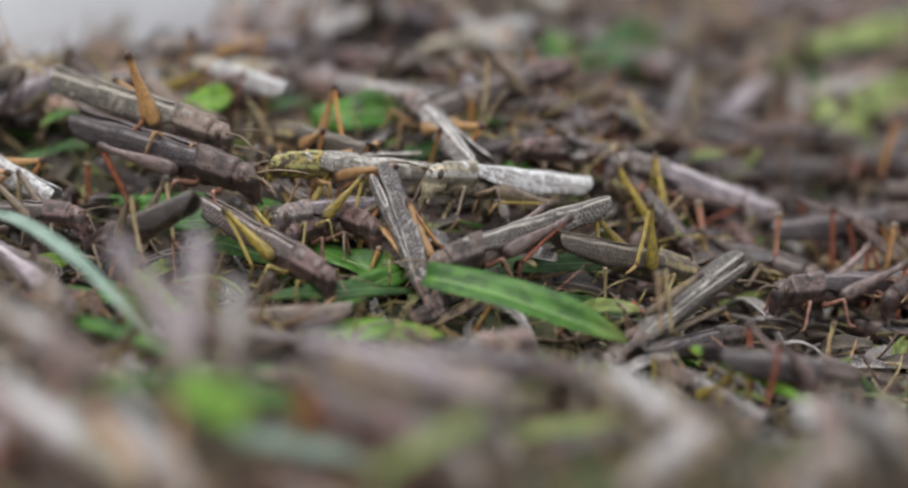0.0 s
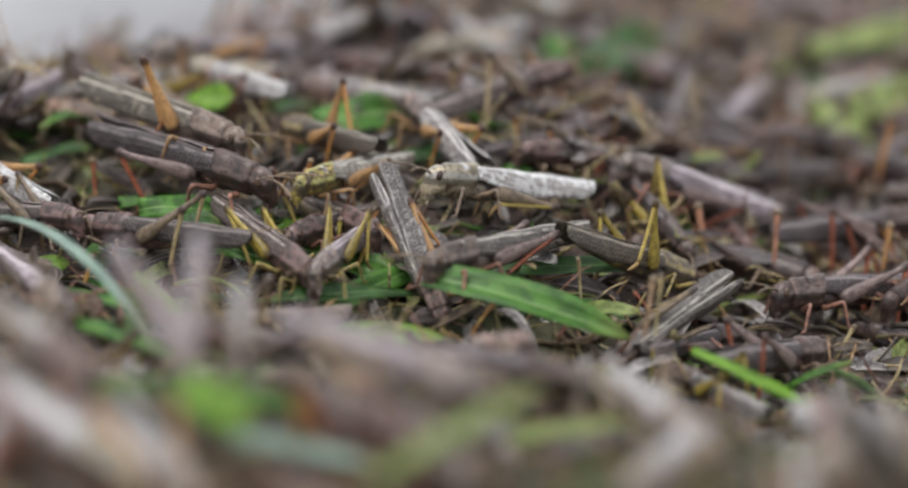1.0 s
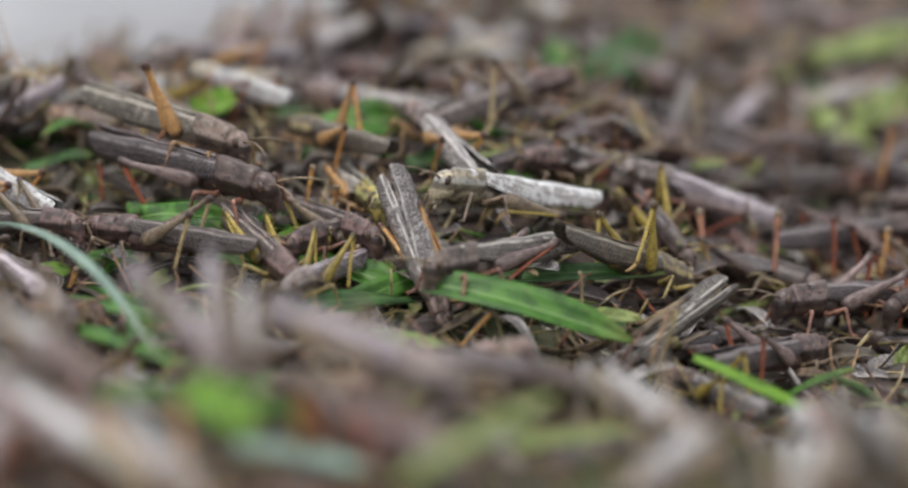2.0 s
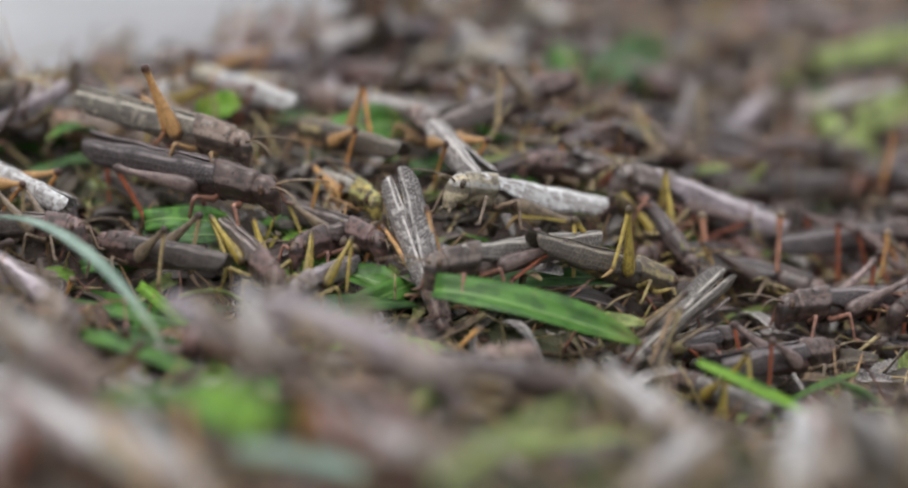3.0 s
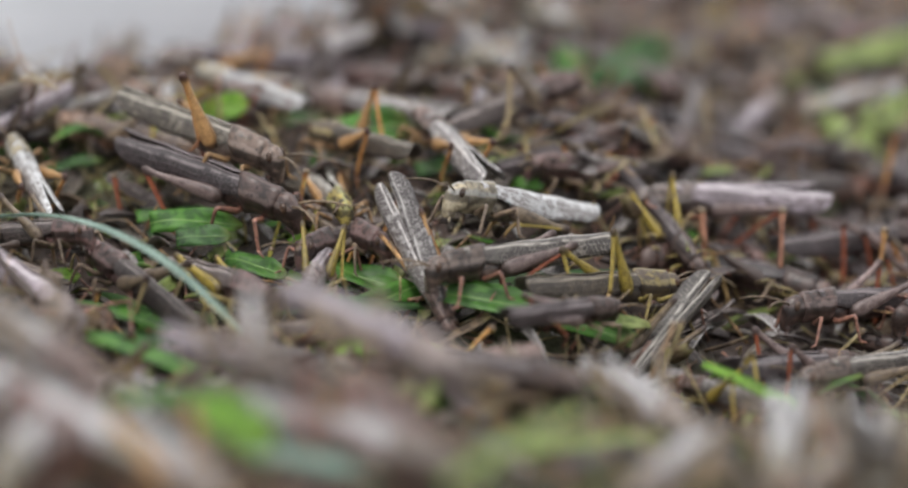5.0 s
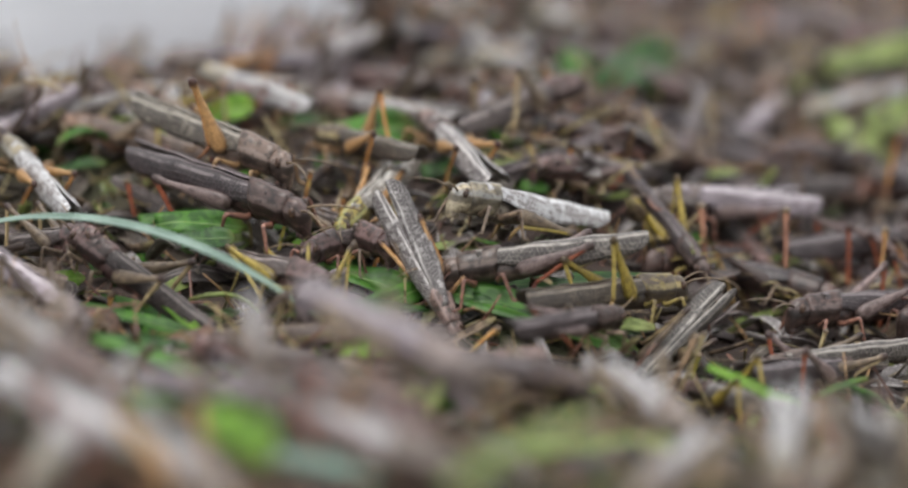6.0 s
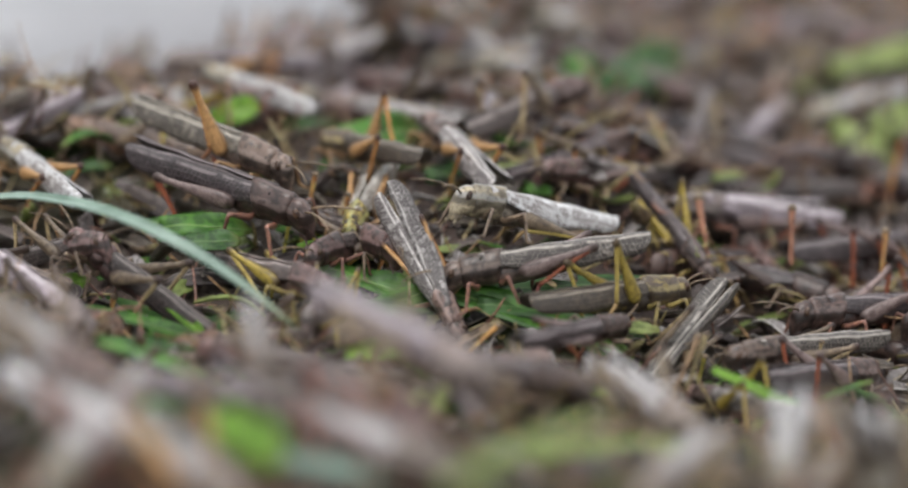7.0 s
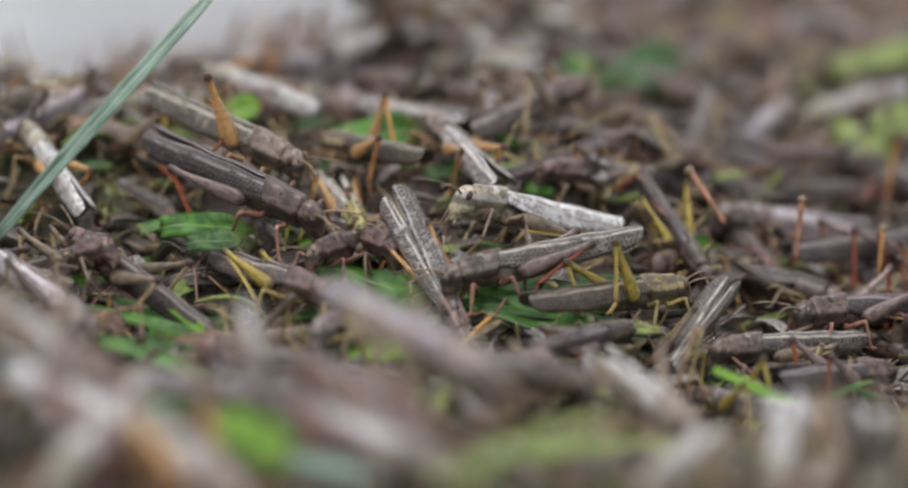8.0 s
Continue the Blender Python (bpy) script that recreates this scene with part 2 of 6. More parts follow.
BODIES = {
    "pale": shell_material("body_tan", (0.27, 0.225, 0.175), (0.09, 0.07, 0.055)),
    "grey": shell_material("body_brown", (0.19, 0.117, 0.098), (0.05, 0.034, 0.028)),
    "dark": shell_material("body_dark", (0.135, 0.077, 0.070), (0.042, 0.028, 0.024)),
    "olive": shell_material("body_yellow_barred", (0.06, 0.044, 0.034), (0.29, 0.22, 0.045), 170.0, 0.4, 0.56, 0.66),
    "ash": shell_material("body_ash", (0.30, 0.235, 0.20), (0.11, 0.082, 0.07)),
    "rust": shell_material("body_rust", (0.22, 0.12, 0.075), (0.065, 0.036, 0.026)),
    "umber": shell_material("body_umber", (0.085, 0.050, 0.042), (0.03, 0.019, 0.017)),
    "grey_olive": shell_material("body_grey_olive", (0.16, 0.115, 0.09), (0.05, 0.036, 0.03)),
    "drab": shell_material("body_drab", (0.12, 0.085, 0.07), (0.04, 0.029, 0.025)),
    "golden": shell_material("body_golden", (0.30, 0.24, 0.09), (0.10, 0.075, 0.04)),
    "mauve": shell_material("body_mauve", (0.20, 0.155, 0.145), (0.075, 0.055, 0.052)),
}
HEADS = {
    "pale": shell_material("head_tan", (0.34, 0.29, 0.20), (0.12, 0.095, 0.065), striped=True),
    "grey": shell_material("head_brown", (0.195, 0.132, 0.115), (0.06, 0.045, 0.038), striped=True),
    "dark": shell_material("head_dark", (0.13, 0.075, 0.068), (0.045, 0.031, 0.026), striped=True),
    "olive": shell_material("head_olive", (0.085, 0.062, 0.045), (0.20, 0.155, 0.05), 170.0, 0.4, 0.58, 0.67, striped=True),
    "ash": shell_material("head_ash", (0.24, 0.185, 0.155), (0.11, 0.085, 0.072), striped=True),
    "rust": shell_material("head_rust", (0.22, 0.125, 0.08), (0.07, 0.04, 0.029), striped=True),
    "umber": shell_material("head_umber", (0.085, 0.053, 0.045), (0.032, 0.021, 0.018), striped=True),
    "grey_olive": shell_material("head_grey_olive", (0.17, 0.12, 0.095), (0.05, 0.036, 0.03), striped=True),
    "drab": shell_material("head_drab", (0.13, 0.092, 0.074), (0.042, 0.03, 0.026), striped=True),
    "golden": shell_material("head_golden", (0.29, 0.23, 0.06), (0.06, 0.046, 0.026), 300.0, 0.45, 0.40, 0.56, striped=True),
    "mauve": shell_material("head_mauve", (0.23, 0.18, 0.165), (0.09, 0.068, 0.062), striped=True),
}
FEMUR, TIBIA = 0.0255, 0.0225
FEMURS = {
    "tan": leg_material("femur_tan", (0.52, 0.30, 0.125), (0.31, 0.17, 0.075), (0.055, 0.025, 0.018), FEMUR),
    "yellow": leg_material("femur_yellow", (0.40, 0.30, 0.06), (0.19, 0.14, 0.035), (0.07, 0.045, 0.02), FEMUR),
    "brown": leg_material("femur_brown", (0.25, 0.19, 0.13), (0.11, 0.08, 0.06), (0.05, 0.03, 0.025), FEMUR),
    "mauve": leg_material("femur_mauve", (0.27, 0.20, 0.185), (0.13, 0.088, 0.082), (0.07, 0.045, 0.04), FEMUR),
}
TIBIAS = {
    "tan": leg_material("tibia_orange", (0.56, 0.27, 0.085), (0.38, 0.165, 0.06), (0.25, 0.11, 0.05), TIBIA),
    "yellow": leg_material("tibia_yellow", (0.56, 0.43, 0.115), (0.33, 0.25, 0.08), (0.25, 0.16, 0.06), TIBIA),
    "brown": leg_material("tibia_straw", (0.50, 0.385, 0.21), (0.26, 0.19, 0.11), (0.16, 0.10, 0.06), TIBIA),
    "mauve": leg_material("tibia_red", (0.42, 0.13, 0.065), (0.26, 0.075, 0.045), (0.15, 0.05, 0.04), TIBIA),
}
SMALL_LEGS = {
    "tan": shell_material("leg_tan", (0.34, 0.21, 0.10), (0.16, 0.09, 0.05), 500.0),
    "yellow": shell_material("leg_yellow", (0.30, 0.235, 0.08), (0.15, 0.11, 0.045), 500.0),
    "brown": shell_material("leg_brown", (0.22, 0.16, 0.11), (0.10, 0.07, 0.05), 500.0),
    "mauve": shell_material("leg_red_brown", (0.27, 0.13, 0.09), (0.13, 0.065, 0.05), 500.0),
}
for kind, femur_tone, tibia_tone, leg_tone in (("rust", "brown", "tan", "mauve"), ("straw", "brown", "yellow", "brown"), ("red", "mauve", "mauve", "brown")):
    FEMURS[kind], TIBIAS[kind], SMALL_LEGS[kind] = FEMURS[femur_tone], TIBIAS[tibia_tone], SMALL_LEGS[leg_tone]
EYE = shell_material("eye", (0.10, 0.06, 0.04), (0.035, 0.022, 0.018), 900.0, 0.22)
FEELER = shell_material("feeler", (0.22, 0.16, 0.10), (0.09, 0.06, 0.04), 900.0)
GREENS = {
    "fresh": leaf_material("leaf_fresh", (0.085, 0.235, 0.03), (0.05, 0.16, 0.022), (0.20, 0.36, 0.10)),
    "deep": leaf_material("leaf_deep", (0.05, 0.14, 0.028), (0.028, 0.085, 0.02), (0.12, 0.22, 0.07)),
    "lime": leaf_material("leaf_lime", (0.22, 0.45, 0.035), (0.15, 0.34, 0.025), (0.30, 0.45, 0.10), 0.4),
    "blue": leaf_material("leaf_blue_green", (0.27, 0.38, 0.31), (0.16, 0.27, 0.20), (0.45, 0.54, 0.50), 0.2, 0.26),
    "moss": leaf_material("leaf_dull", (0.32, 0.40, 0.13), (0.23, 0.30, 0.09), (0.26, 0.30, 0.12)),
}
RIBS = {tone: shell_material("rib_" + tone, light, dark, 300.0) for tone, light, dark in (
    ("fresh", (0.20, 0.34, 0.11), (0.14, 0.26, 0.07)), ("deep", (0.12, 0.21, 0.07), (0.08, 0.15, 0.05)), ("lime", (0.28, 0.42, 0.10), (0.21, 0.35, 0.06)),
    ("blue", (0.36, 0.48, 0.41), (0.27, 0.39, 0.31)), ("moss", (0.24, 0.28, 0.11), (0.17, 0.20, 0.07)))}
DRY = leaf_material("leaf_dry", (0.20, 0.14, 0.09), (0.09, 0.06, 0.042), (0.32, 0.25, 0.17), 0.15, 0.6)


def soil_material():
    k = Nodes("soil")
    p = k.coords()
    a = k.noise(p, 14.0, 5.0, 0.6)
    b = k.noise(p, 160.0, 5.0, 0.65)
    c = k.cells(p, 220.0, "F1")
    base = k.mix(k.ramp(a, 0.35, 0.65), (0.08, 0.058, 0.05), (0.045, 0.033, 0.03))
    base = k.mix(k.math("MULTIPLY", k.ramp(b, 0.5, 0.68), 0.6), base, (0.095, 0.07, 0.052))
    base = k.mix(k.math("MULTIPLY", k.ramp(k.noise(p, 3.0, 3.0), 0.48, 0.62), 0.5), base, (0.05, 0.075, 0.022))
    k.bump(k.math("ADD", b, k.math("MULTIPLY", c, 0.6)), 0.9, 0.004)
    return k.finish(base, 0.9, 0.25)


def concrete_material():
    k = Nodes("pale_concrete")
    p = k.coords()
    a = k.noise(p, 5.0, 5.0, 0.6)
    b = k.noise(p, 120.0, 4.0, 0.6)
    base = k.mix(k.ramp(a, 0.3, 0.7), (0.82, 0.83, 0.86), (0.70, 0.71, 0.74))
    base = k.mix(k.math("MULTIPLY", k.ramp(b, 0.55, 0.75), 0.35), base, (0.52, 0.51, 0.50))
    k.bump(b, 0.4, 0.002)
    return k.finish(base, 0.7, 0.3)


SOIL, CONCRETE = soil_material(), concrete_material()

# ---- mesh helpers ----
MM = 0.001


def finished(name, bm, material, smooth=True):
    me = bpy.data.meshes.new(name)
    bmesh.ops.recalc_face_normals(bm, faces=bm.faces)
    bm.to_mesh(me)
    bm.free()
    me.materials.append(material)
    if smooth:
        me.polygons.foreach_set("use_smooth", [True] * len(me.polygons))
    return me


def skin(bm, rings, caps=True):
    """Faces between rings of equally many points."""
    made = [[bm.verts.new(p) for p in ring] for ring in rings]
    n = len(made[0])
    for a, b in zip(made, made[1:]):
        for i in range(n):
            bm.faces.new((a[i], a[(i + 1) % n], b[(i + 1) % n], b[i]))
    if caps:
        bm.faces.new(made[0][::-1])
        bm.faces.new(made[-1])
    return made


def hull(bm, sections, n=12, ridge=0.0):
    """A body lofted along x: sections of (x, middle z, half width, half height) in mm. ridge lifts a keel along the top."""
    rings = []
    for x, z, w, h in sections:
        ring = []
        for i in range(n):
            a = math.tau * i / n
            k = ridge * max(0.0, math.sin(a)) ** 8
            ring.append((x * MM, w * math.cos(a) * MM, (z + (h + k) * math.sin(a)) * MM))
        rings.append(ring)
    skin(bm, rings)


def tube(bm, points, radii, n=6):
    """A tapering limb through points (mm)."""
    pts = [Vector(p) * MM for p in points]
    rings = []
    for i, p in enumerate(pts):
        d = (pts[min(i + 1, len(pts) - 1)] - pts[max(i - 1, 0)]).normalized()
        u = d.cross(Vector((0, 0, 1)))
        u = u.normalized() if u.length > 0.05 else Vector((0, 1, 0))
        v = u.cross(d).normalized()
        r = radii[i]
        rw, rh = r if isinstance(r, tuple) else (r, r)
        rings.append([p + (u * math.cos(math.tau * j / n) * rw + v * math.sin(math.tau * j / n) * rh) * MM for j in range(n)])
    skin(bm, rings)


def shell_strip(bm, grid, thick, spots=None):
    """A thin closed plate from a grid of points [u][v], with UVs from 0 to 1 or those in spots; thick in metres."""
    uv = bm.loops.layers.uv.verify()
    nu, nv = len(grid), len(grid[0])
    normal = [[None] * nv for _ in range(nu)]
    for i in range(nu):
        for j in range(nv):
            du = grid[min(i + 1, nu - 1)][j] - grid[max(i - 1, 0)][j]
            dv = grid[i][min(j + 1, nv - 1)] - grid[i][max(j - 1, 0)]
            c = du.cross(dv)
            normal[i][j] = c.normalized() if c.length > 1e-14 else Vector((0, 0, 1))
    top = [[bm.verts.new(grid[i][j] + normal[i][j] * thick / 2) for j in range(nv)] for i in range(nu)]
    low = [[bm.verts.new(grid[i][j] - normal[i][j] * thick / 2) for j in range(nv)] for i in range(nu)]
    where = {}
    for i in range(nu):
        for j in range(nv):
            where[top[i][j]] = where[low[i][j]] = spots[i][j] if spots else (i / (nu - 1), j / (nv - 1))

    def quad(*vs):
        f = bm.faces.new(vs)
        for loop in f.loops:
            loop[uv].uv = where[loop.vert]

    for i in range(nu - 1):
        for j in range(nv - 1):
            quad(top[i][j], top[i + 1][j], top[i + 1][j + 1], top[i][j + 1])
            quad(low[i][j + 1], low[i + 1][j + 1], low[i + 1][j], low[i][j])
        quad(low[i][0], low[i + 1][0], top[i + 1][0], top[i][0])
        quad(top[i][-1], top[i + 1][-1], low[i + 1][-1], low[i][-1])
    for j in range(nv - 1):
        quad(top[0][j], top[0][j + 1], low[0][j + 1], low[0][j])
        quad(low[-1][j], low[-1][j + 1], top[-1][j + 1], top[-1][j])


def ball(bm, center, radii, nu=8, nv=6):
    c = Vector(center)
    rings = []
    for i in range(1, nv):
        a = math.pi * i / nv
        rings.append([Vector((c.x + radii[0] * math.sin(a) * math.cos(math.tau * j / nu), c.y + radii[1] * math.sin(a) * math.sin(math.tau * j / nu), c.z + radii[2] * math.cos(a))) * MM for j in range(nu)])
    skin(bm, rings)


def part(name, mesh, parent, at=None, label=""):
    """One mesh object under a thing or a part."""
    ob = new(name, mesh)
    ob.parent = parent
    if at is not None:
        ob.matrix_basis = at
    return tagged(ob, label)


# ---- the locust: x ahead, z up, its base on z = 0 ----


def abdomen_mesh(material):
    bm = bmesh.new()
    secs = []
    for i in range(19):
        u = i / 18
        x = 12 - 37 * u
        r = 3.9 * (1 - 0.62 * u ** 1.7)
        notch = 0.93 if i % 2 else 1.0
        secs.append((x, 7.2 - 0.6 * u, r * notch * 0.84, r * notch * 1.08))
    secs.append((-26.2, 6.4, 0.6, 0.7))
    hull(bm, secs, 12)
    return finished("abdomen", bm, material)


def pronotum_mesh(material):
    bm = bmesh.new()
    hull(bm, [(23.0, 9.6, 3.5, 4.3), (22.2, 9.6, 4.1, 4.9), (19.5, 9.6, 4.2, 5.0), (19.1, 9.6, 4.1, 4.88), (16.6, 9.6, 4.35, 5.1), (16.2, 9.6, 4.24, 4.98),
              (14.4, 9.5, 4.7, 5.4), (12.4, 9.7, 4.9, 5.3), (11.0, 10.8, 4.3, 4.2), (9.8, 12.0, 3.0, 3.0), (8.6, 13.5, 1.0, 1.3)], 16, ridge=0.8)
    return finished("pronotum", bm, material)


def head_mesh(material):
    bm = bmesh.new()
    hull(bm, [(22.2, 9.6, 3.2, 4.0), (23.5, 9.7, 3.4, 4.4), (25.2, 9.5, 3.5, 4.8), (26.8, 8.8, 3.2, 5.0), (28.0, 7.9, 2.7, 4.8), (28.9, 7.0, 2.1, 4.3), (29.4, 6.2, 1.3, 3.2)], 12, ridge=0.2)
    # jaws and palps under the face
    hull(bm, [(26.6, 4.4, 2.3, 1.4), (28.2, 3.9, 2.3, 1.5), (29.2, 4.0, 1.6, 1.2)], 8)
    tube(bm, [(28.4, 1.7, 3.4), (29.4, 2.2, 2.2), (28.8, 2.2, 1.2)], [0.35, 0.32, 0.25], 5)
    tube(bm, [(28.4, -1.7, 3.4), (29.4, -2.2, 2.2), (28.8, -2.2, 1.2)], [0.35, 0.32, 0.25], 5)
    return finished("head", bm, material)


def wing_mesh(material, side):
    """Fore wing, hinged at its origin, running back along -x: a narrow strip on top, a crease, a steep side, widest past the middle, the tip rounded."""
    bm = bmesh.new()
    grid, spots = [], []
    nu = 24
    for i in range(nu):
        u = i / (nu - 1)
        uu = 1 - (1 - u) ** 1.6
        width = 10.4 * (0.50 + 0.50 * math.sin(min(1.0, uu / 0.62) * math.pi / 2))
        tip = max(0.0, (uu - 0.80) / 0.20)
        cut = 1 - math.sqrt(max(0.0, 1 - tip ** 3))
        s_from, s_to = 0.14 * width * cut, width * (1 - 0.56 * cut) * (1 - 0.26 * max(0.0, (uu - 0.55) / 0.45))
        flat = 2.2 - 0.5 * uu
        row, marks = [], []
        for v in (0.0, 0.11, 0.19, 0.25, 0.42, 0.6, 0.8, 1.0):
            s = s_from + (s_to - s_from) * v
            bend = max(0.0, s - flat)
            y = -0.7 + min(s, flat) + 0.46 * bend - 0.034 * bend * bend
            z = 2.1 - 0.05 * s - 0.90 * bend + (0.30 * math.sin(v * 12.4 + 3 * uu) + 0.22 * math.sin(21 * uu + 5 * v)) * (1 - tip)
            x = -(53.4 + 0.9 * side) * uu + 0.2 * math.sin(14 * v + side) * tip
            row.append(Vector((x, side * (y + 0.3 * math.sin(9 * uu)), z - 3.2 * uu)) * MM)
            marks.append((uu, s / width))
        grid.append(row)
        spots.append(marks)
    shell_strip(bm, grid, 0.00022, spots)
    return finished("wing", bm, material)


def femur_mesh(material):
    """Hind thigh from the hip along +x: a flat club, swollen near the hip, with keels and a knee."""
    bm = bmesh.new()
    rings = []
    n = 10
    for x, w, h in ((0, 0.9, 1.2), (1.2, 1.3, 2.1), (3.5, 1.5, 2.6), (6.5, 1.5, 2.5), (10, 1.25, 2.05), (14, 1.0, 1.5), (18, 0.75, 1.05), (21.5, 0.72, 0.98), (23.0, 0.85, 1.2), (24.4, 1.05, 1.55), (25.6, 0.85, 1.25), (26.2, 0.4, 0.6)):
        rings.append([(x * MM, w * math.copysign(abs(math.cos(math.tau * i / n)) ** 0.7, math.cos(math.tau * i / n)) * MM, (h * math.sin(math.tau * i / n) + 0.1) * MM) for i in range(n)])
    skin(bm, rings)
    return finished("femur", bm, material)


def tibia_mesh(material):
    """Hind shin from the knee along +x, with spines and a foot."""
    bm = bmesh.new()
    tube(bm, [(-0.4, 0, 0), (0.8, 0, 0.2), (2, 0, 0.1), (11, 0, -0.25), (20, 0, 0), (21.6, 0, 0)], [0.5, 1.0, 0.78, 0.66, 0.68, 0.85], 7)
    tube(bm, [(21.3, 0, 0), (22.6, 0, 0.9), (24.0, 0, 2.6), (25.0, 0, 4.6)], [0.65, 0.7, 0.55, 0.25], 6)
    for i in range(6):
        x = 6.5 + 2.0 * i
        for s in (1, -1):
            tube(bm, [(x, 0.35 * s, -0.3), (x + 1.0, 1.0 * s, -1.25)], [0.17, 0.04], 4)
    return finished("tibia", bm, material)


def small_leg_mesh(material, side, sweep, reach):
    bm = bmesh.new()
    tube(bm, [(0, 0, 0), (0.5 * sweep, side * 1.6, -0.3), (2.5 * sweep, side * (reach - 0.9), 2.7), (2.8 * sweep, side * (reach - 0.2), 2.9), (3.1 * sweep, side * (reach + 0.2), 2.3),
              (5.2 * sweep, side * (reach + 1.2), -4.7), (5.4 * sweep, side * (reach + 1.4), -5.2), (6.0 * sweep, side * (reach + 1.6), -5.4), (8.2 * sweep, side * (reach + 2.4), -5.6)],
         [0.95, 1.05, 0.72, 0.78, 0.62, 0.5, 0.52, 0.48, 0.2], 6)
    return finished("leg", bm, material)


def eye_mesh():
    bm = bmesh.new()
    ball(bm, (0, 0, 0), (1.15, 0.85, 1.75), 10, 7)
    return finished("eye", bm, EYE)


def antenna_mesh(side):
    bm = bmesh.new()
    pts = [(0, 0, 0), (2.5, side * 0.8, 1.2), (6, side * 2.2, 2.0), (10, side * 4.2, 2.0), (13.5, side * 6.4, 1.2)]
    tube(bm, pts, [0.42, 0.36, 0.33, 0.3, 0.16], 5)
    return finished("antenna", bm, FEELER)


MESHES = {}


def shared(key, make, *args):
    if key not in MESHES:
        MESHES[key] = make(*args)
    return MESHES[key]


def femur_pose(side, out, up):
    return pose(5 * MM, side * 4.2 * MM, 7.2 * MM) @ pose(0, 0, 0, 0, 0, 180 - side * out) @ pose(0, 0, 0, 0, -up, 0)


def tibia_pose(angle):
    return pose(25.0 * MM, 0, 0.3 * MM, 0, 180 - angle, 0)


def wing_pose(side, spread, lift, flare=0.0):
    return pose(16.5 * MM, side * 0.55 * MM, (12.6 + 0.25 * side) * MM) @ pose(0, 0, 0, 0, lift, -side * (spread - 0.9)) @ pose(0, 0, 0, side * flare)


LABELS = {
    "pale": "locust with silvery pale wings and a tan body",
    "grey": "grey-brown mottled adult locust among the swarm",
    "dark": "dark brown locust with sooty folded wings",
    "olive": "olive-brown locust with a yellow-barred body",
    "ash": "ash-grey locust with dusty pale wings",
    "rust": "warm reddish-brown locust among the swarm",
    "umber": "umber locust low in the swarm, blackened for the shade there",
    "grey_olive": "olive-grey mottled locust with pale-edged wings",
    "drab": "drab olive-brown locust with finely speckled wings",
    "golden": "locust with a yellow head and mottled brown wings, sky sheen painted in",
    "mauve": "dull mauve-grey locust with pale-veined wings",
}


def locust(m, tone="grey", legs="brown", left=(12, 28, 50), right=(12, 28, 50), spread=1.0, lift=0.0, size=1.0, label="", flare=0.0):
    """One locust at the pose m. flare: degrees by which the wings lie flatter than a steep roof. left, right: each hind leg's swing out, rise and knee angle in degrees."""
    root = new("locust")
    root.empty_display_size = 0.01
    root.matrix_basis = m @ Matrix.Diagonal((size, size, size, 1))
    tagged(root, label or LABELS[tone], "locust", "locusts of the swarm")
    part("abdomen", shared(("abdomen", tone), abdomen_mesh, BODIES[tone]), root)
    part("pronotum", shared(("pronotum", tone), pronotum_mesh, HEADS[tone]), root)
    head = part("head", shared(("head", tone), head_mesh, HEADS[tone]), root)
    for side in (1, -1):
        part("eye", shared("eye", eye_mesh), head, pose(26.0 * MM, side * 2.95 * MM, 11.4 * MM, 0, -16, side * 8))
        part("antenna", shared(("antenna", side), antenna_mesh, side), head, pose(28.2 * MM, side * 1.3 * MM, 11.8 * MM))
        part("wing", shared(("wing", tone, side), wing_mesh, WINGS[tone], side), root, wing_pose(side, spread, lift, flare))
        out, up, knee = left if side > 0 else right
        femur = part("femur", shared(("femur", legs), femur_mesh, FEMURS[legs]), root, femur_pose(side, out, up))
        part("tibia", shared(("tibia", legs), tibia_mesh, TIBIAS[legs]), femur, tibia_pose(knee))
        part("leg", shared(("fore", legs, side), small_leg_mesh, SMALL_LEGS[legs], side, 1.0, 7.0), root, pose(18.5 * MM, side * 2.6 * MM, 5.6 * MM))
        part("leg", shared(("mid", legs, side), small_leg_mesh, SMALL_LEGS[legs], side, -0.7, 8.2), root, pose(11 * MM, side * 3.0 * MM, 5.6 * MM))
    return root


# ---- ground ----


RUN = ((-3, 0), (-0.6, 0), (-0.42, -0.004), (-0.30, -0.006), (-0.25, -0.004), (-0.19, -0.004), (-0.15, -0.013), (-0.12, -0.022), (-0.09, -0.027), (-0.05, -0.021), (0.0, -0.004),
       (0.05, 0.011), (0.09, 0.020), (0.14, 0.021), (0.22, 0.013), (0.35, 0.004), (0.6, 0.0), (1.2, 0.0), (3, 0))


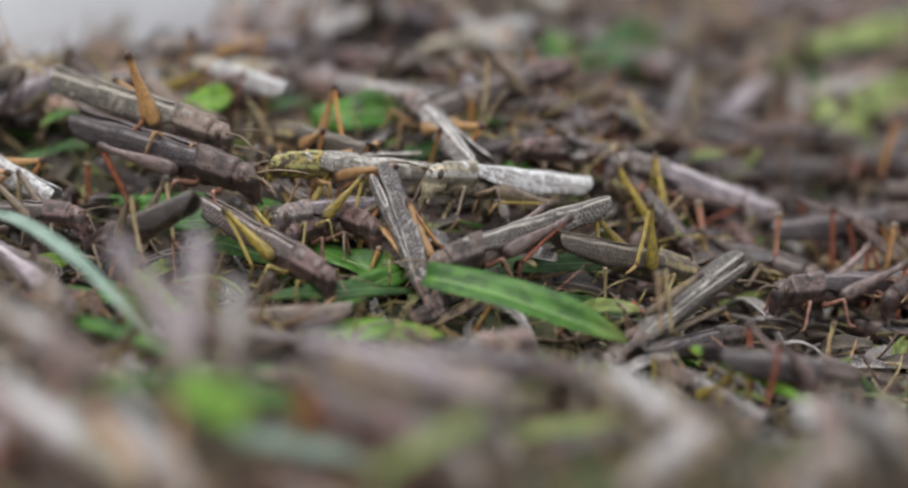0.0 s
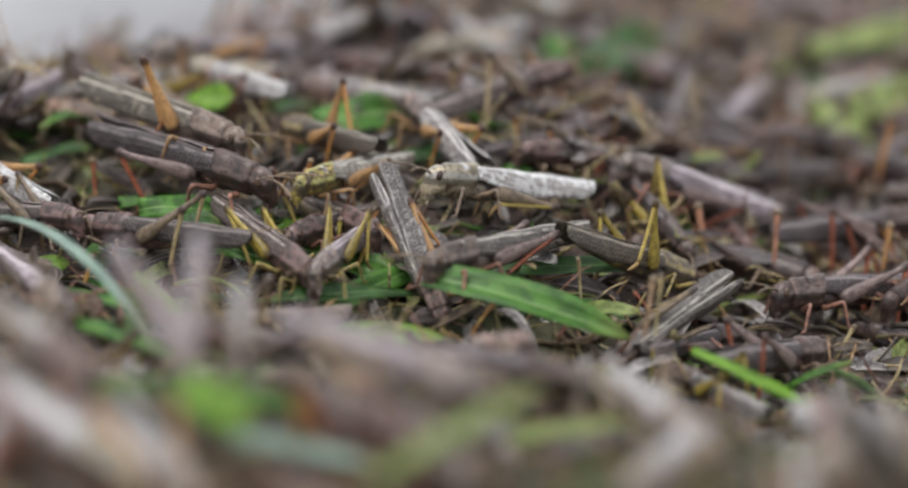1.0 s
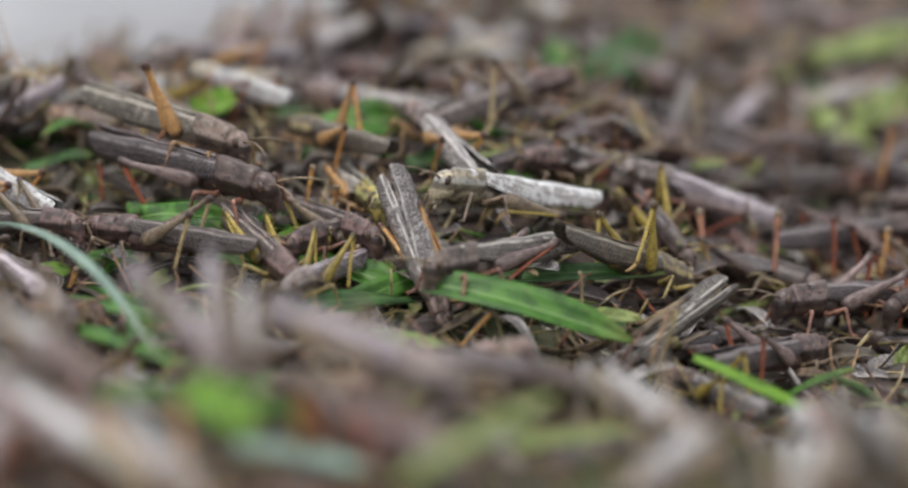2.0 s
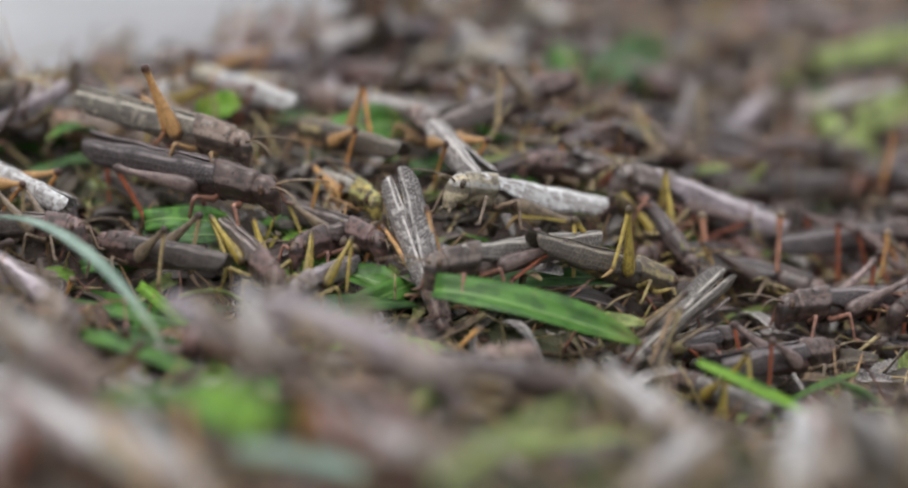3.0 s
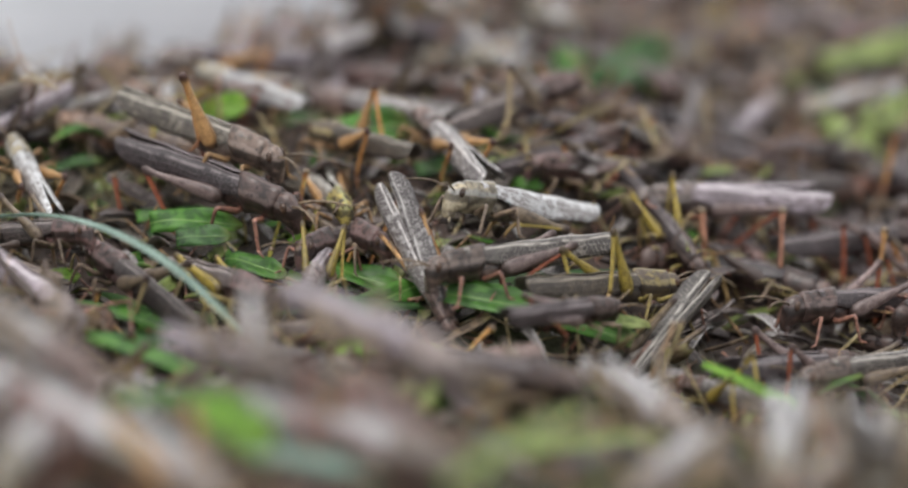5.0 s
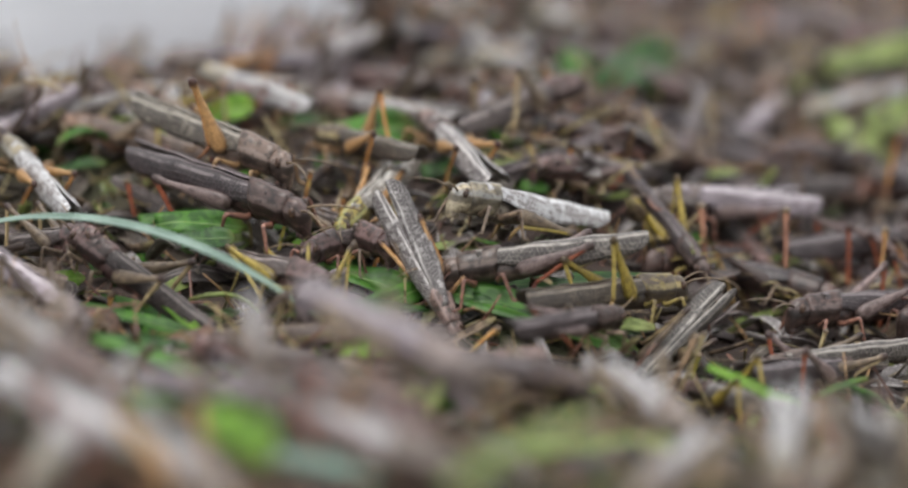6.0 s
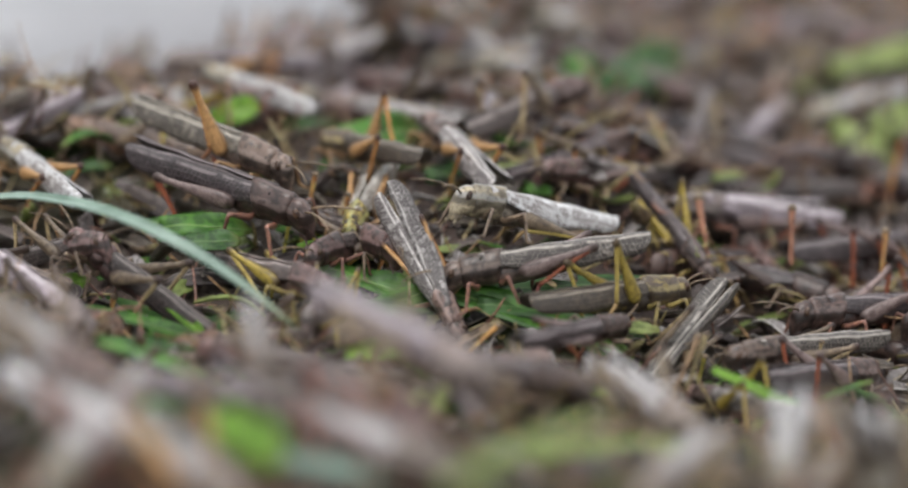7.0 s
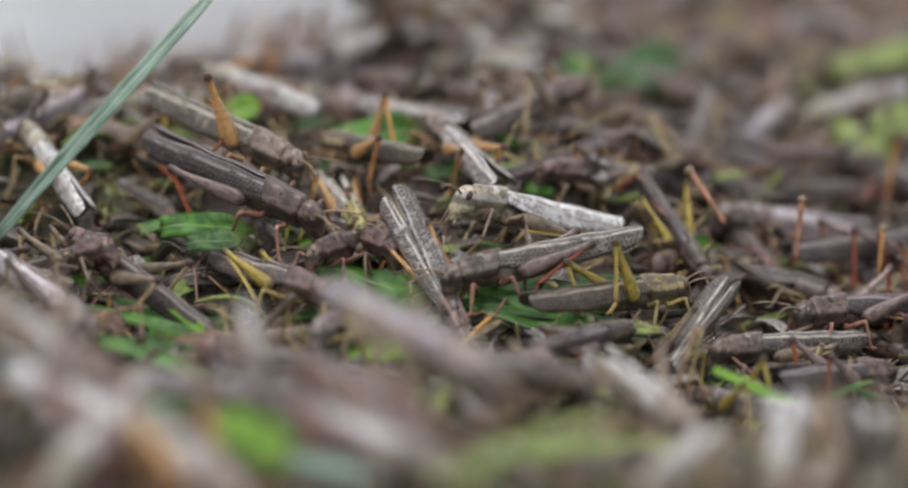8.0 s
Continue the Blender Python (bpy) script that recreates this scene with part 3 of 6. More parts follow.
def rise(x, y):
    """The soil's height: a low swell, a hollow, a bank behind it that is lower to one side, and lumps."""
    near = math.exp(-(x * x + y * y) / 2.0)
    z = float(np.interp(y, [r[0] for r in RUN], [r[1] for r in RUN]))
    u = min(1.0, max(0.0, x / 0.15))
    u = u * u * (3 - 2 * u)
    if y > -0.09:
        z = -0.027 + (z + 0.027) * (1 - 0.9 * u * min(1.0, max(0.0, (0.30 - y) / 0.15)))
    if -0.26 < y < -0.10:
        z -= 0.009 * (1.0 if x > 0.06 else max(0.0, (x + 0.01) / 0.07)) * min(1.0, (y + 0.26) / 0.03, (-0.10 - y) / 0.03)
    if -0.30 < y < -0.14 and x < 0:
        z += 0.005 * min(1.0, -x / 0.04) * max(0.0, min(1.0, (y + 0.30) / 0.05, (-0.14 - y) / 0.04))
    if x > 0.02 and -0.17 < y < 0.10:
        z -= 0.014 * min(1.0, (x - 0.02) / 0.06) * max(0.0, min(1.0, (y + 0.17) / 0.04, (0.10 - y) / 0.08))
    return z * math.exp(-x * x / 3.0) + near * (0.003 * noise.noise(Vector((x * 9, y * 9, 3.0))) + 0.002 * noise.noise(Vector((x * 31, y * 31, 7.0))))


def ground():
    n = 121
    k = 11.5
    line = [math.sinh(k * (2 * i / (n - 1) - 1)) / math.sinh(k) * 3000 for i in range(n)]
    inner = [-0.8 + 1.6 * i / 100 for i in range(101)]
    line = sorted([v for v in line if abs(v) > 0.85] + inner)
    bm = bmesh.new()
    rows = [[bm.verts.new((x, y + 0.1, rise(x, y + 0.1))) for x in line] for y in line]
    for a, b in zip(rows, rows[1:]):
        for i in range(len(line) - 1):
            bm.faces.new((a[i], a[i + 1], b[i + 1], b[i]))
    ob = new("ground", finished("ground", bm, SOIL))
    return tagged(ob, "dark soil under the swarm and grass", "ground", kind="structure")


ground()


def slab():
    """Pale paving behind the swarm, a low step above the soil."""
    bm = bmesh.new()
    box = bmesh.ops.create_cube(bm, size=1.0)
    bmesh.ops.scale(bm, vec=(1.6, 1.2, 0.16), verts=box["verts"])
    bmesh.ops.bevel(bm, geom=bm.edges[:], offset=0.004, segments=2, affect="EDGES")
    ob = new("pavement", finished("pavement", bm, CONCRETE, False))
    ob.matrix_basis = SLAB_POSE
    return tagged(ob, "pale whitish concrete paving edge behind the swarm", "pavement", kind="structure")


SLAB_POSE = pose(-0.979, 0.625, 0.04, 0, 0, 22.0)
slab()

# ---- leaves ----


def blade_mesh(material, length, width, bend, fold=0.25, ripple=0.0, blunt=0.0):
    """A grass blade along +x from its origin: bend is the fall of its tip over its length."""
    bm = bmesh.new()
    nu, nv = 18, 5
    grid = []
    for i in range(nu):
        u = i / (nu - 1)
        w = width * (0.55 + 0.9 * u - 0.45 * u * u) * max(0.03, (1 - u ** (3.2 + 6 * blunt))) ** 0.8
        a = bend * u
        x = length * (math.sin(a) / bend if abs(bend) > 1e-3 else u)
        z = -length * ((1 - math.cos(a)) / bend if abs(bend) > 1e-3 else 0)
        row = []
        for j in range(nv):
            v = 2 * j / (nv - 1) - 1
            row.append(Vector((x, v * w / 2, z + abs(v) * fold * w / 2 + ripple * width * math.sin(7 * u + 2 * v))))
        grid.append(row)
    shell_strip(bm, grid, 0.0003)
    return finished("blade", bm, material)


def midrib_mesh(material, length, width, bend):
    bm = bmesh.new()
    pts, radii = [], []
    for i in range(12):
        u = 0.95 * i / 11
        a = bend * u
        pts.append((1000 * length * (math.sin(a) / bend), 0, -1000 * length * ((1 - math.cos(a)) / bend) - 0.1))
        radii.append((1000 * width * 0.05 * (1 - 0.8 * u), 0.35 * (1 - 0.7 * u)))
    tube(bm, pts, radii, 6)
    return finished("midrib", bm, material)


def blade(m, tone, length, width, bend=0.3, fold=0.25, ripple=0.0, blunt=0.0, label="", name="grass_blade"):
    ob = new(name, blade_mesh(GREENS[tone], length, width, bend, fold, ripple, blunt))
    ob.matrix_basis = m
    part("midrib", midrib_mesh(RIBS[tone], length, width, bend), ob, label="pale raised midrib")
    return tagged(ob, label or "green grass blade lying among the locusts", "grass blade")


# ---- single stiff stalks: straws, leg-thin stems and loose locust shins ----
STALKS = {
    "orange": shell_material("stalk_orange", (0.50, 0.27, 0.09), (0.28, 0.12, 0.05), 300.0),
    "straw": shell_material("stalk_straw", (0.52, 0.42, 0.22), (0.30, 0.22, 0.11), 300.0),
    "yellow": shell_material("stalk_yellow", (0.50, 0.42, 0.09), (0.30, 0.26, 0.06), 300.0),
    "brown": shell_material("stalk_brown", (0.30, 0.20, 0.12), (0.15, 0.095, 0.06), 300.0),
    "russet": shell_material("stalk_russet", (0.34, 0.165, 0.105), (0.20, 0.09, 0.06), 300.0),
    "red": shell_material("stalk_red", (0.42, 0.13, 0.07), (0.24, 0.075, 0.045), 300.0),
}


def stalk(m, tone, length, thick, sag, label=""):
    """A thin stem along +x from its thicker upper end, with a joint at each end."""
    long, r = 1000 * length, 1000 * thick / 2
    bm = bmesh.new()
    tube(bm, [(-0.8, 0, -0.2), (0, 0, 0), (1.2, 0, 0.1), (0.3 * long, 0, sag * long * 0.8), (0.65 * long, 0, sag * long), (0.95 * long, 0, 0.15 * sag * long), (long, 0, 0)],
         [r * 0.6, r * 1.25, r * 1.1, r * 0.85, r * 0.75, r * 0.7, r * 0.5], 8)
    ob = new("dry_stalk", finished("dry_stalk", bm, STALKS[tone]))
    ob.matrix_basis = m
    knot = bmesh.new()
    ball(knot, (0, 0, 0), (1.3 * r, 1.45 * r, 1.5 * r), 8, 6)
    part("node", finished("node", knot, FEELER), ob, label="dark swollen joint")
    return tagged(ob, label or "thin leg-like stem standing among the locusts", "stalk")

# ---- locusts seen singly ----
# name: tone, legs, left hind leg, right hind leg, wing spread, wing lift, size, rows of (seconds, x, y, z, roll, pitch, heading)
HEROES = {
    'femur': ('grey_olive', 'tan', (10, 8, 20), (38, 64, 8), 1, 0, 1.16, 'grey locust with a tan hind leg raised over its back', [
        (0, -0.1094, 0.0285, 0.0317, 6.2, 13.5, -26.6),
        (1.5, -0.1009, 0.0324, 0.0298, 5.7, 11.4, -34.6),
        (3, -0.1033, 0.0298, 0.0316, 6.0, 9.8, -29.4),
        (3.5, -0.099, 0.0313, 0.0313, 5.8, 11.3, -32.2),
        (4.5, -0.0942, 0.0298, 0.0302, 5.8, 13.6, -33.2),
        (6, -0.0904, 0.0291, 0.0282, 5.6, 13.0, -36.0),
        (7, -0.0916, 0.0296, 0.0281, 5.5, 12.9, -37.1),
        (8, -0.0881, 0.0318, 0.0308, 5.5, 15.3, -37.3),
    ]),
    # umber here stands in for the deep shadow this one rests in
    'dark_back': ('umber', 'mauve', (20, 5, 30), (10, 4, 60), 2, 0, 1.25, 'dark locust beside a grey one, deep shade in its wing colour', [
        (0, -0.0987, 0.0158, 0.0187, 14.1, 10.6, -31.8),
        (1.5, -0.0912, 0.0166, 0.0173, 13.9, 9.0, -33.5),
        (3, -0.0942, 0.0146, 0.0175, 14.5, 7.4, -29.7),
        (3.5, -0.0913, 0.0145, 0.0175, 14.2, 9.1, -31.2),
        (4.5, -0.0886, 0.0145, 0.0163, 14.0, 12.9, -32.9),
        (6, -0.085, 0.0115, 0.0139, 13.6, 10.4, -35.3),
        (7, -0.0858, 0.0088, 0.0159, 13.9, 11.8, -33.6),
        (8, -0.0819, 0.008, 0.0175, 13.5, 15.2, -35.9),
    ]),
    'yellow_head': ('golden', 'tan', (5, 12, 16), (8, 15, 14), 4, 0, 0.95, 'locust with a yellow head and mottled brown wings, sky sheen painted in', [
        (0, -0.0422, 0.0121, 0.0183, -24.0, -5.4, -150.1),
        (0.5, -0.0429, 0.014, 0.0176, -17.9, 1.0, -144.3),
        (1.0, -0.0406, 0.0175, 0.0141, -12.7, 0.8, -124.4),
        (1.45, -0.0359, 0.0304, 0.0086, 0, 0.5, -97.6),
        (1.7, -0.035, 0.0291, 0.0078, 0, 1.5, -78.2),
        (3, -0.0399, 0.0335, 0.0091, 0, 1.9, -66.7),
        (4.5, -0.0514, 0.029, 0.0078, 0, -3.5, -64.9),
        (6, -0.0351, 0.0231, 0.009, 0, 14.3, -111.4),
        (7, -0.0397, 0.0253, 0.0078, 0, 11.5, -98.1),
        (8, -0.0462, 0.0256, 0.0068, 0, 7.5, -76.1),
    ]),
    'mid_dark_a': ('dark', 'rust', (10, 15, 40), (12, 20, 40), 1, 0, 0.95, '', [
        (0, -0.0426, -0.0007, -0.0009, 0, -1.1, -120.2),
    ]),
    'mid_dark_b': ('dark', 'straw', (10, 15, 30), (12, 18, 40), 1, 0, 0.95, '', [
        (0, -0.044, 0.0073, 0.0014, 0, 5.3, -50.7),
    ]),
    'faced': ('mauve', 'yellow', (14, 40, 40), (12, 45, 45), 2, 0, 0.85, 'mauve-brown locust with a pale face climbing between others', [
        (0, -0.0456, -0.0061, 0.0051, 0, -3.6, -128.8),
        (0.5, -0.0448, -0.02, 0.0005, 0, 1.3, -120.3),
        (1, -0.0385, -0.0299, -0.0023, 0, 5.4, -108.1),
        (1.2, -0.0438, -0.0351, -0.0049, 0, 1.9, -111.0),
        (1.7, -0.0457, -0.038, -0.0058, 0, 0.8, -115.5),
        (3, -0.0472, -0.0379, -0.0057, 0, -1.4, -108.3),
        (4.5, -0.0486, -0.0301, -0.0028, 0, 3.6, -92.6),
        (6, -0.0502, -0.0415, -0.0071, 0, -3.4, -101.4),
        (8, -0.0456, -0.064, -0.0121, 0, -6.5, -103.0),
    ]),
    'white': ('pale', 'straw', (10, -9, 10), (8, -4, 12), 4, 0, 1.1, 'locust with silvery white wings and straw-coloured legs', [
        (0, 0.0134, 0.0111, 0.0099, 0, -9.1, -139.9),
        (1.5, 0.0142, 0.011, 0.0099, 0, -10.1, -142.2),
        (3, 0.0177, 0.0115, 0.0097, 0, -12.7, -138.1),
        (4.5, 0.0142, 0.0065, 0.0087, 0, -12.8, -133.7),
        (6, 0.0147, 0.0055, 0.0085, 0, -14.1, -137.4),
        (8, 0.0154, 0.0055, 0.0082, 0, -14.4, -142.3),
    ]),
    'upright': ('grey', 'tan', (8, 8, 20), (16, 6, 24), 1.0, 0, 0.9, 'grey mottled locust head down with raised parted wings', [
        (0, -0.0073, -0.0185, 0.0013, 79.4, 54.1, -48.9),
        (1.5, -0.0074, -0.0179, 0.0022, 68.8, 54.5, -50.1),
        (3, -0.0097, -0.0172, 0.0012, 45.1, 57.0, -56.5),
        (3.5, -0.0104, -0.0172, 0.0013, 46.9, 56.3, -54.7),
        (4, -0.0111, -0.0173, 0.0015, 50.8, 54.6, -50.7),
        (4.5, -0.0112, -0.0173, 0.0015, 51.2, 54.5, -50.3),
        (6, -0.0123, -0.0175, 0.0002, 56.5, 51.5, -44.7),
        (7, -0.0131, -0.0175, 0.001, 57.0, 51.1, -44.1),
        (8, -0.0112, -0.0175, -0.0004, 57.6, 50.7, -43.5),
    ]),
    'right_v': ('drab', 'brown', (10, 14, 20), (8, 30, 22), 0.8, 0, 1.0, 'olive-grey locust with wings parted, head low in grass', [
        (0, 0.0669, -0.0356, -0.0172, -74.5, 29, -153.4),
        (1, 0.0632, -0.0340, -0.0220, -73.9, 24.9, -150),
        (1.5, 0.0617, -0.0339, -0.0233, -73.4, 25.5, -149.5),
        (3, 0.0612, -0.0341, -0.0209, -70.2, 32.1, -147.8),
        (3.5, 0.0589, -0.0337, -0.0223, -67.7, 34.9, -145.3),
        (4, 0.0578, -0.0336, -0.0228, -66.2, 36.4, -143.9),
        (4.5, 0.0577, -0.0333, -0.0236, -63.6, 38.8, -141.5),
        (6, 0.0594, -0.0338, -0.0262, -67.9, 34.6, -145.5),
        (7, 0.0607, -0.0334, -0.0256, -64.7, 37.9, -142.5),
        (8, 0.0627, -0.0331, -0.0268, -61.4, 40.6, -139.5),
    ]),
    'mid_long': ('drab', 'mauve', (6, 10, 16), (8, 12, 12), 1, 0, 1.08, 'long olive-brown locust lying over a green leaf', [
        (0, 0.0204, -0.0249, -0.0019, 0, 12.4, -150.5),
        (1.5, 0.0138, -0.0322, -0.0034, 0, 0.3, -137.5),
        (3, 0.0148, -0.0271, -0.0023, 0, 1.1, -145.4),
        (4.5, 0.0136, -0.0282, -0.0026, 0, 1.1, -145.2),
        (6, 0.0227, -0.0243, -0.0026, 0, 11.0, 178.5),
        (8, 0.0199, -0.0243, -0.0019, 0, 10.2, -164.5),
    ]),
    'yellow_leg': ('olive', 'yellow', (10, 30, 40), (10, 62, 22), 1, 0, 1.0, 'olive-brown locust with raised yellow hind legs', [
        (0, 0.0605, -0.0107, -0.0123, 0, 20.4, 32.3),
        (1.5, 0.0607, -0.0061, -0.011, 0, 25.6, 35.1),
        (3, 0.0499, -0.0126, -0.0085, 0, 22.9, 31.8),
        (3.5, 0.0459, -0.0244, -0.01, 0, 14.3, 25.9),
        (4.5, 0.0483, -0.0252, -0.0113, 0, 10.4, 32.4),
        (6, 0.0483, -0.0314, -0.0122, 0, 4.6, 29.7),
        (8, 0.0476, -0.0293, -0.0121, 0, 3.7, 29.7),
    ]),
    'mauve_back': ('mauve', 'mauve', (10, 5, 40), (12, 6, 50), 4, 0, 1.15, 'mauve-grey locust with red legs on other locusts', [
        (0, 0.0803, 0.0617, -0.0014, -16.0, -18.7, -149.2),
        (1.5, 0.082, 0.0619, -0.0008, -16.0, -18.9, -148.6),
        (3, 0.0805, 0.0596, -0.0007, -16.4, -19.3, -152.0),
        (4, 0.091, 0.0537, 0.0006, -16.6, -2.7, -171.4),
        (4.5, 0.0929, 0.0547, 0.0002, -16.5, -1.9, -169.7),
        (6, 0.0908, 0.0681, -0.0032, -14.8, -5.1, -150.2),
        (7, 0.0975, 0.0755, -0.0065, -21.0, -7.5, -151.2),
        (8, 0.1157, 0.0926, -0.0145, -29.8, -11.4, -154.7),
    ]),
    'walker': ('drab', 'brown', (6, 8, 22), (8, 10, 60), 0.5, 0, 1.0, 'olive-brown locust walking past grass blades', [
        (0, 0.178, -0.0827, -0.0374, -11.8, -2.7, -145.9),
        (3, 0.1665, -0.0646, -0.0365, -12.4, -1.8, -150.9),
        (4.5, 0.1446, -0.0484, -0.0356, -12.0, -0.2, -148.3),
        (6, 0.1191, -0.0353, -0.0339, -12.6, 2.1, -153.3),
        (6.5, 0.1169, -0.0359, -0.0316, -12.7, 2.5, -154.7),
        (7, 0.1086, -0.0298, -0.0303, -12.4, -0.4, -151.7),
        (7.5, 0.1051, -0.0272, -0.03, -12.5, 0.4, -152.7),
        (8, 0.102, -0.0259, -0.0306, -12.2, -3.4, -148.8),
    ]),
    # umber on this and the next two puts the hollow's shade into colour
    'right_pale': ('umber', 'red', (15, 30, 40), (10, 25, 60), 3, 0, 1.0, '', [
        (0, 0.1072, -0.0814, -0.0306, 0, 17.9, 33.9),
        (1, 0.1056, -0.0528, -0.0336, 0, 9.6, 43.2),
        (3, 0.1078, -0.0403, -0.034, 0, 7.8, 44.0),
        (4.5, 0.1109, -0.0435, -0.035, 0, 10.8, 41.1),
        (8, 0.1208, -0.0455, -0.0362, 0, 11.2, 42.9),
    ]),
    'right_far': ('umber', 'mauve', (20, 20, 50), (15, 25, 60), 2, 0, 1.08, '', [
        (0, 0.1505, 0.0634, -0.0179, 0, 2.6, 22.8),
    ]),
    'right_far_low': ('umber', 'mauve', (15, 25, 60), (12, 30, 60), 2, 0, 1.08, '', [
        (0, 0.1372, 0.0035, -0.0267, 0, -2.4, -149.9),
    ]),
    'left_silver': ('pale', 'tan', (10, 15, 30), (10, 20, 40), 2, 0, 0.95, 'pale silver-winged locust climbing on the heap', [
        (0, -0.1648, 0.0234, 0.0145, 0, -9.4, 138.3),
        (1.5, -0.1667, 0.0222, 0.0139, 0, -11.6, 139.8),
        (3, -0.1608, 0.0236, 0.0142, 0, -6.2, 136.8),
        (4.5, -0.1562, 0.0281, 0.0158, 0, -14.5, 112.5),
        (6, -0.1573, 0.0313, 0.0169, 0, -13.6, 122.8),
        (7, -0.1582, 0.035, 0.0179, 0, -9.3, 128.1),
        (8, -0.1547, 0.0406, 0.0195, 0, -19.3, 121.1),
    ]),
    'left_low': ('dark', 'brown', (12, 40, 60), (12, 45, 60), 3, 0, 0.9, '', [
        (0, -0.1457, -0.0085, 0.0044, 0, -4.2, -37.9),
        (3, -0.147, -0.0074, 0.0049, 0, -4.6, -40.2),
        (8, -0.1377, -0.0241, -0.0012, 0, -19.1, -40.5),
    ]),
    'left_arch': ('dark', 'brown', (12, 30, 40), (12, 35, 40), 1, 0, 1.0, '', [
        (0, -0.1049, -0.0336, 0.0042, 0, 27.1, 135.9),
        (1, -0.1015, -0.0195, 0.0006, 0, 2.6, 157.4),
        (1.7, -0.1008, -0.0167, 0.0019, 0, -0.4, 161.2),
        (3, -0.1031, -0.0253, -0.001, 0, 4.8, 138.6),
        (3.5, -0.1057, -0.0245, -0.0012, 0, -11.1, 147.0),
        (4.7, -0.1088, -0.0419, -0.007, 0, -10.3, 127.9),
        (5.8, -0.1149, -0.0359, -0.0046, 0, -22.6, 149.0),
        (8, -0.1187, -0.0334, -0.0042, 0, -22.6, 148.6),
    ]),
    'left_slope': ('dark', 'yellow', (8, 12, 20), (10, 20, 24), 1, 0, 1.0, 'dark mottled locust with yellow underparts', [
        (0, -0.0627, -0.0276, -0.0022, 0, 17.2, -41.3),
        (3, -0.0715, -0.0236, -0.001, 0, 8.8, -66.8),
        (4.5, -0.0857, -0.0444, -0.0074, 0, 1.4, -58.9),
        (6, -0.0642, -0.034, -0.004, 0, -2.6, -52.9),
        (8, -0.0673, -0.0352, -0.0048, 0, 1.2, -50.8),
    ]),
    'low_right': ('grey', 'yellow', (12, 30, 60), (12, 50, 50), 2, 0, 0.8, '', [
        (0, 0.0831, -0.0812, -0.037, 0, -1.9, 121.4),
        (3, 0.0845, -0.0669, -0.0363, 0, 3.7, 123.4),
        (8, 0.0852, -0.0742, -0.0351, 0, 9.5, 127.4),
    ]),
    'black_low': ('umber', 'red', (10, 10, 20), (10, 10, 20), 1, 0, 0.85, 'sooty black locust crawling over a green leaf', [
        (0, 0.0824, -0.0385, -0.0331, 0, 6.4, 45.2),
        (3, 0.0814, -0.0286, -0.0309, 0, 6.1, 44.9),
        (3.6, 0.032, -0.0606, -0.0073, 24.6, 9.1, 45.4),
        (4.5, 0.0308, -0.0606, -0.008, 24.6, 9.3, 45.5),
        (6, 0.0309, -0.0609, -0.0115, 23.9, 7.3, 46.3),
        (8, 0.0331, -0.0617, -0.0162, 22.5, 5.2, 48.8),
    ]),
    'back_wing': ('grey', 'tan', (10, 20, 40), (10, 20, 40), 3, 0, 1.0, '', [
        (0, -0.0061, 0.0509, 0.0226, 0, -10.6, 115.5),
    ]),
    'back_dark': ('dark', 'brown', (15, 30, 60), (15, 45, 60), 2, 0, 1.1, '', [
        (0, 0.0208, 0.0929, 0.0288, 0, -6.6, 34.1),
        (8, 0.0231, 0.0988, 0.0287, 0, -5.7, 48.4),
    ]),
    'back_corner': ('grey', 'brown', (10, 15, 40), (10, 15, 50), 2, 0, 1.0, '', [
        (0, -0.1548, 0.2442, 0.0233, -1.9, 6.5, -95.0),
    ]),
    'back_corner_pale': ('dark', 'tan', (10, 15, 40), (10, 15, 50), 3, 0, 1.2, '', [
        (0, -0.0913, 0.2752, 0.0241, -3.2, 9.9, -98.5),
    ]),
    'back_white': ('pale', 'tan', (15, 10, 40), (10, 15, 40), 3, 0, 1.0, '', [
        (0, 0.0054, 0.2125, 0.0264, 0, 7.8, -135.6),
        (3, 0.0017, 0.2477, 0.0224, 0, 2.5, -135.2),
        (8, 0.0013, 0.2509, 0.0219, 0, 2.1, -140.4),
    ]),
    'back_left_white': ('pale', 'mauve', (10, 15, 40), (10, 15, 50), 2, 0, 0.95, '', [
        (0, -0.0852, 0.1037, 0.0316, 0, 0.3, 132.2),
        (8, -0.0887, 0.1247, 0.0322, 0, -7.9, 143.7),
    ]),
    'back_left_grey': ('mauve', 'tan', (10, 15, 40), (10, 15, 50), 2, 0, 1.0, '', [
        (0, -0.0962, 0.1531, 0.0343, 0, -2.7, -142.5),
        (8, -0.1010, 0.1850, 0.0315, 0, -1.3, -164.5),
    ]),
    'back_center': ('olive', 'tan', (10, 20, 40), (10, 66, 34), 2, 0, 0.95, '', [
        (0, -0.0493, 0.0409, 0.0193, 0, 4.6, 125.7),
        (3, -0.042, 0.054, 0.0231, 0, 1.7, 130.4),
        (8, -0.0388, 0.0504, 0.0223, 0, 4.8, 130.3),
    ]),
    'back_blue': ('pale', 'brown', (10, 20, 40), (10, 20, 40), 4, 0, 0.95, '', [
        (0, 0.1678, 0.2185, 0.0047, 0, 0.1, -129.8),
        (8, 0.1624, 0.2276, 0.0066, 0, 7.9, -141.4),
    ]),
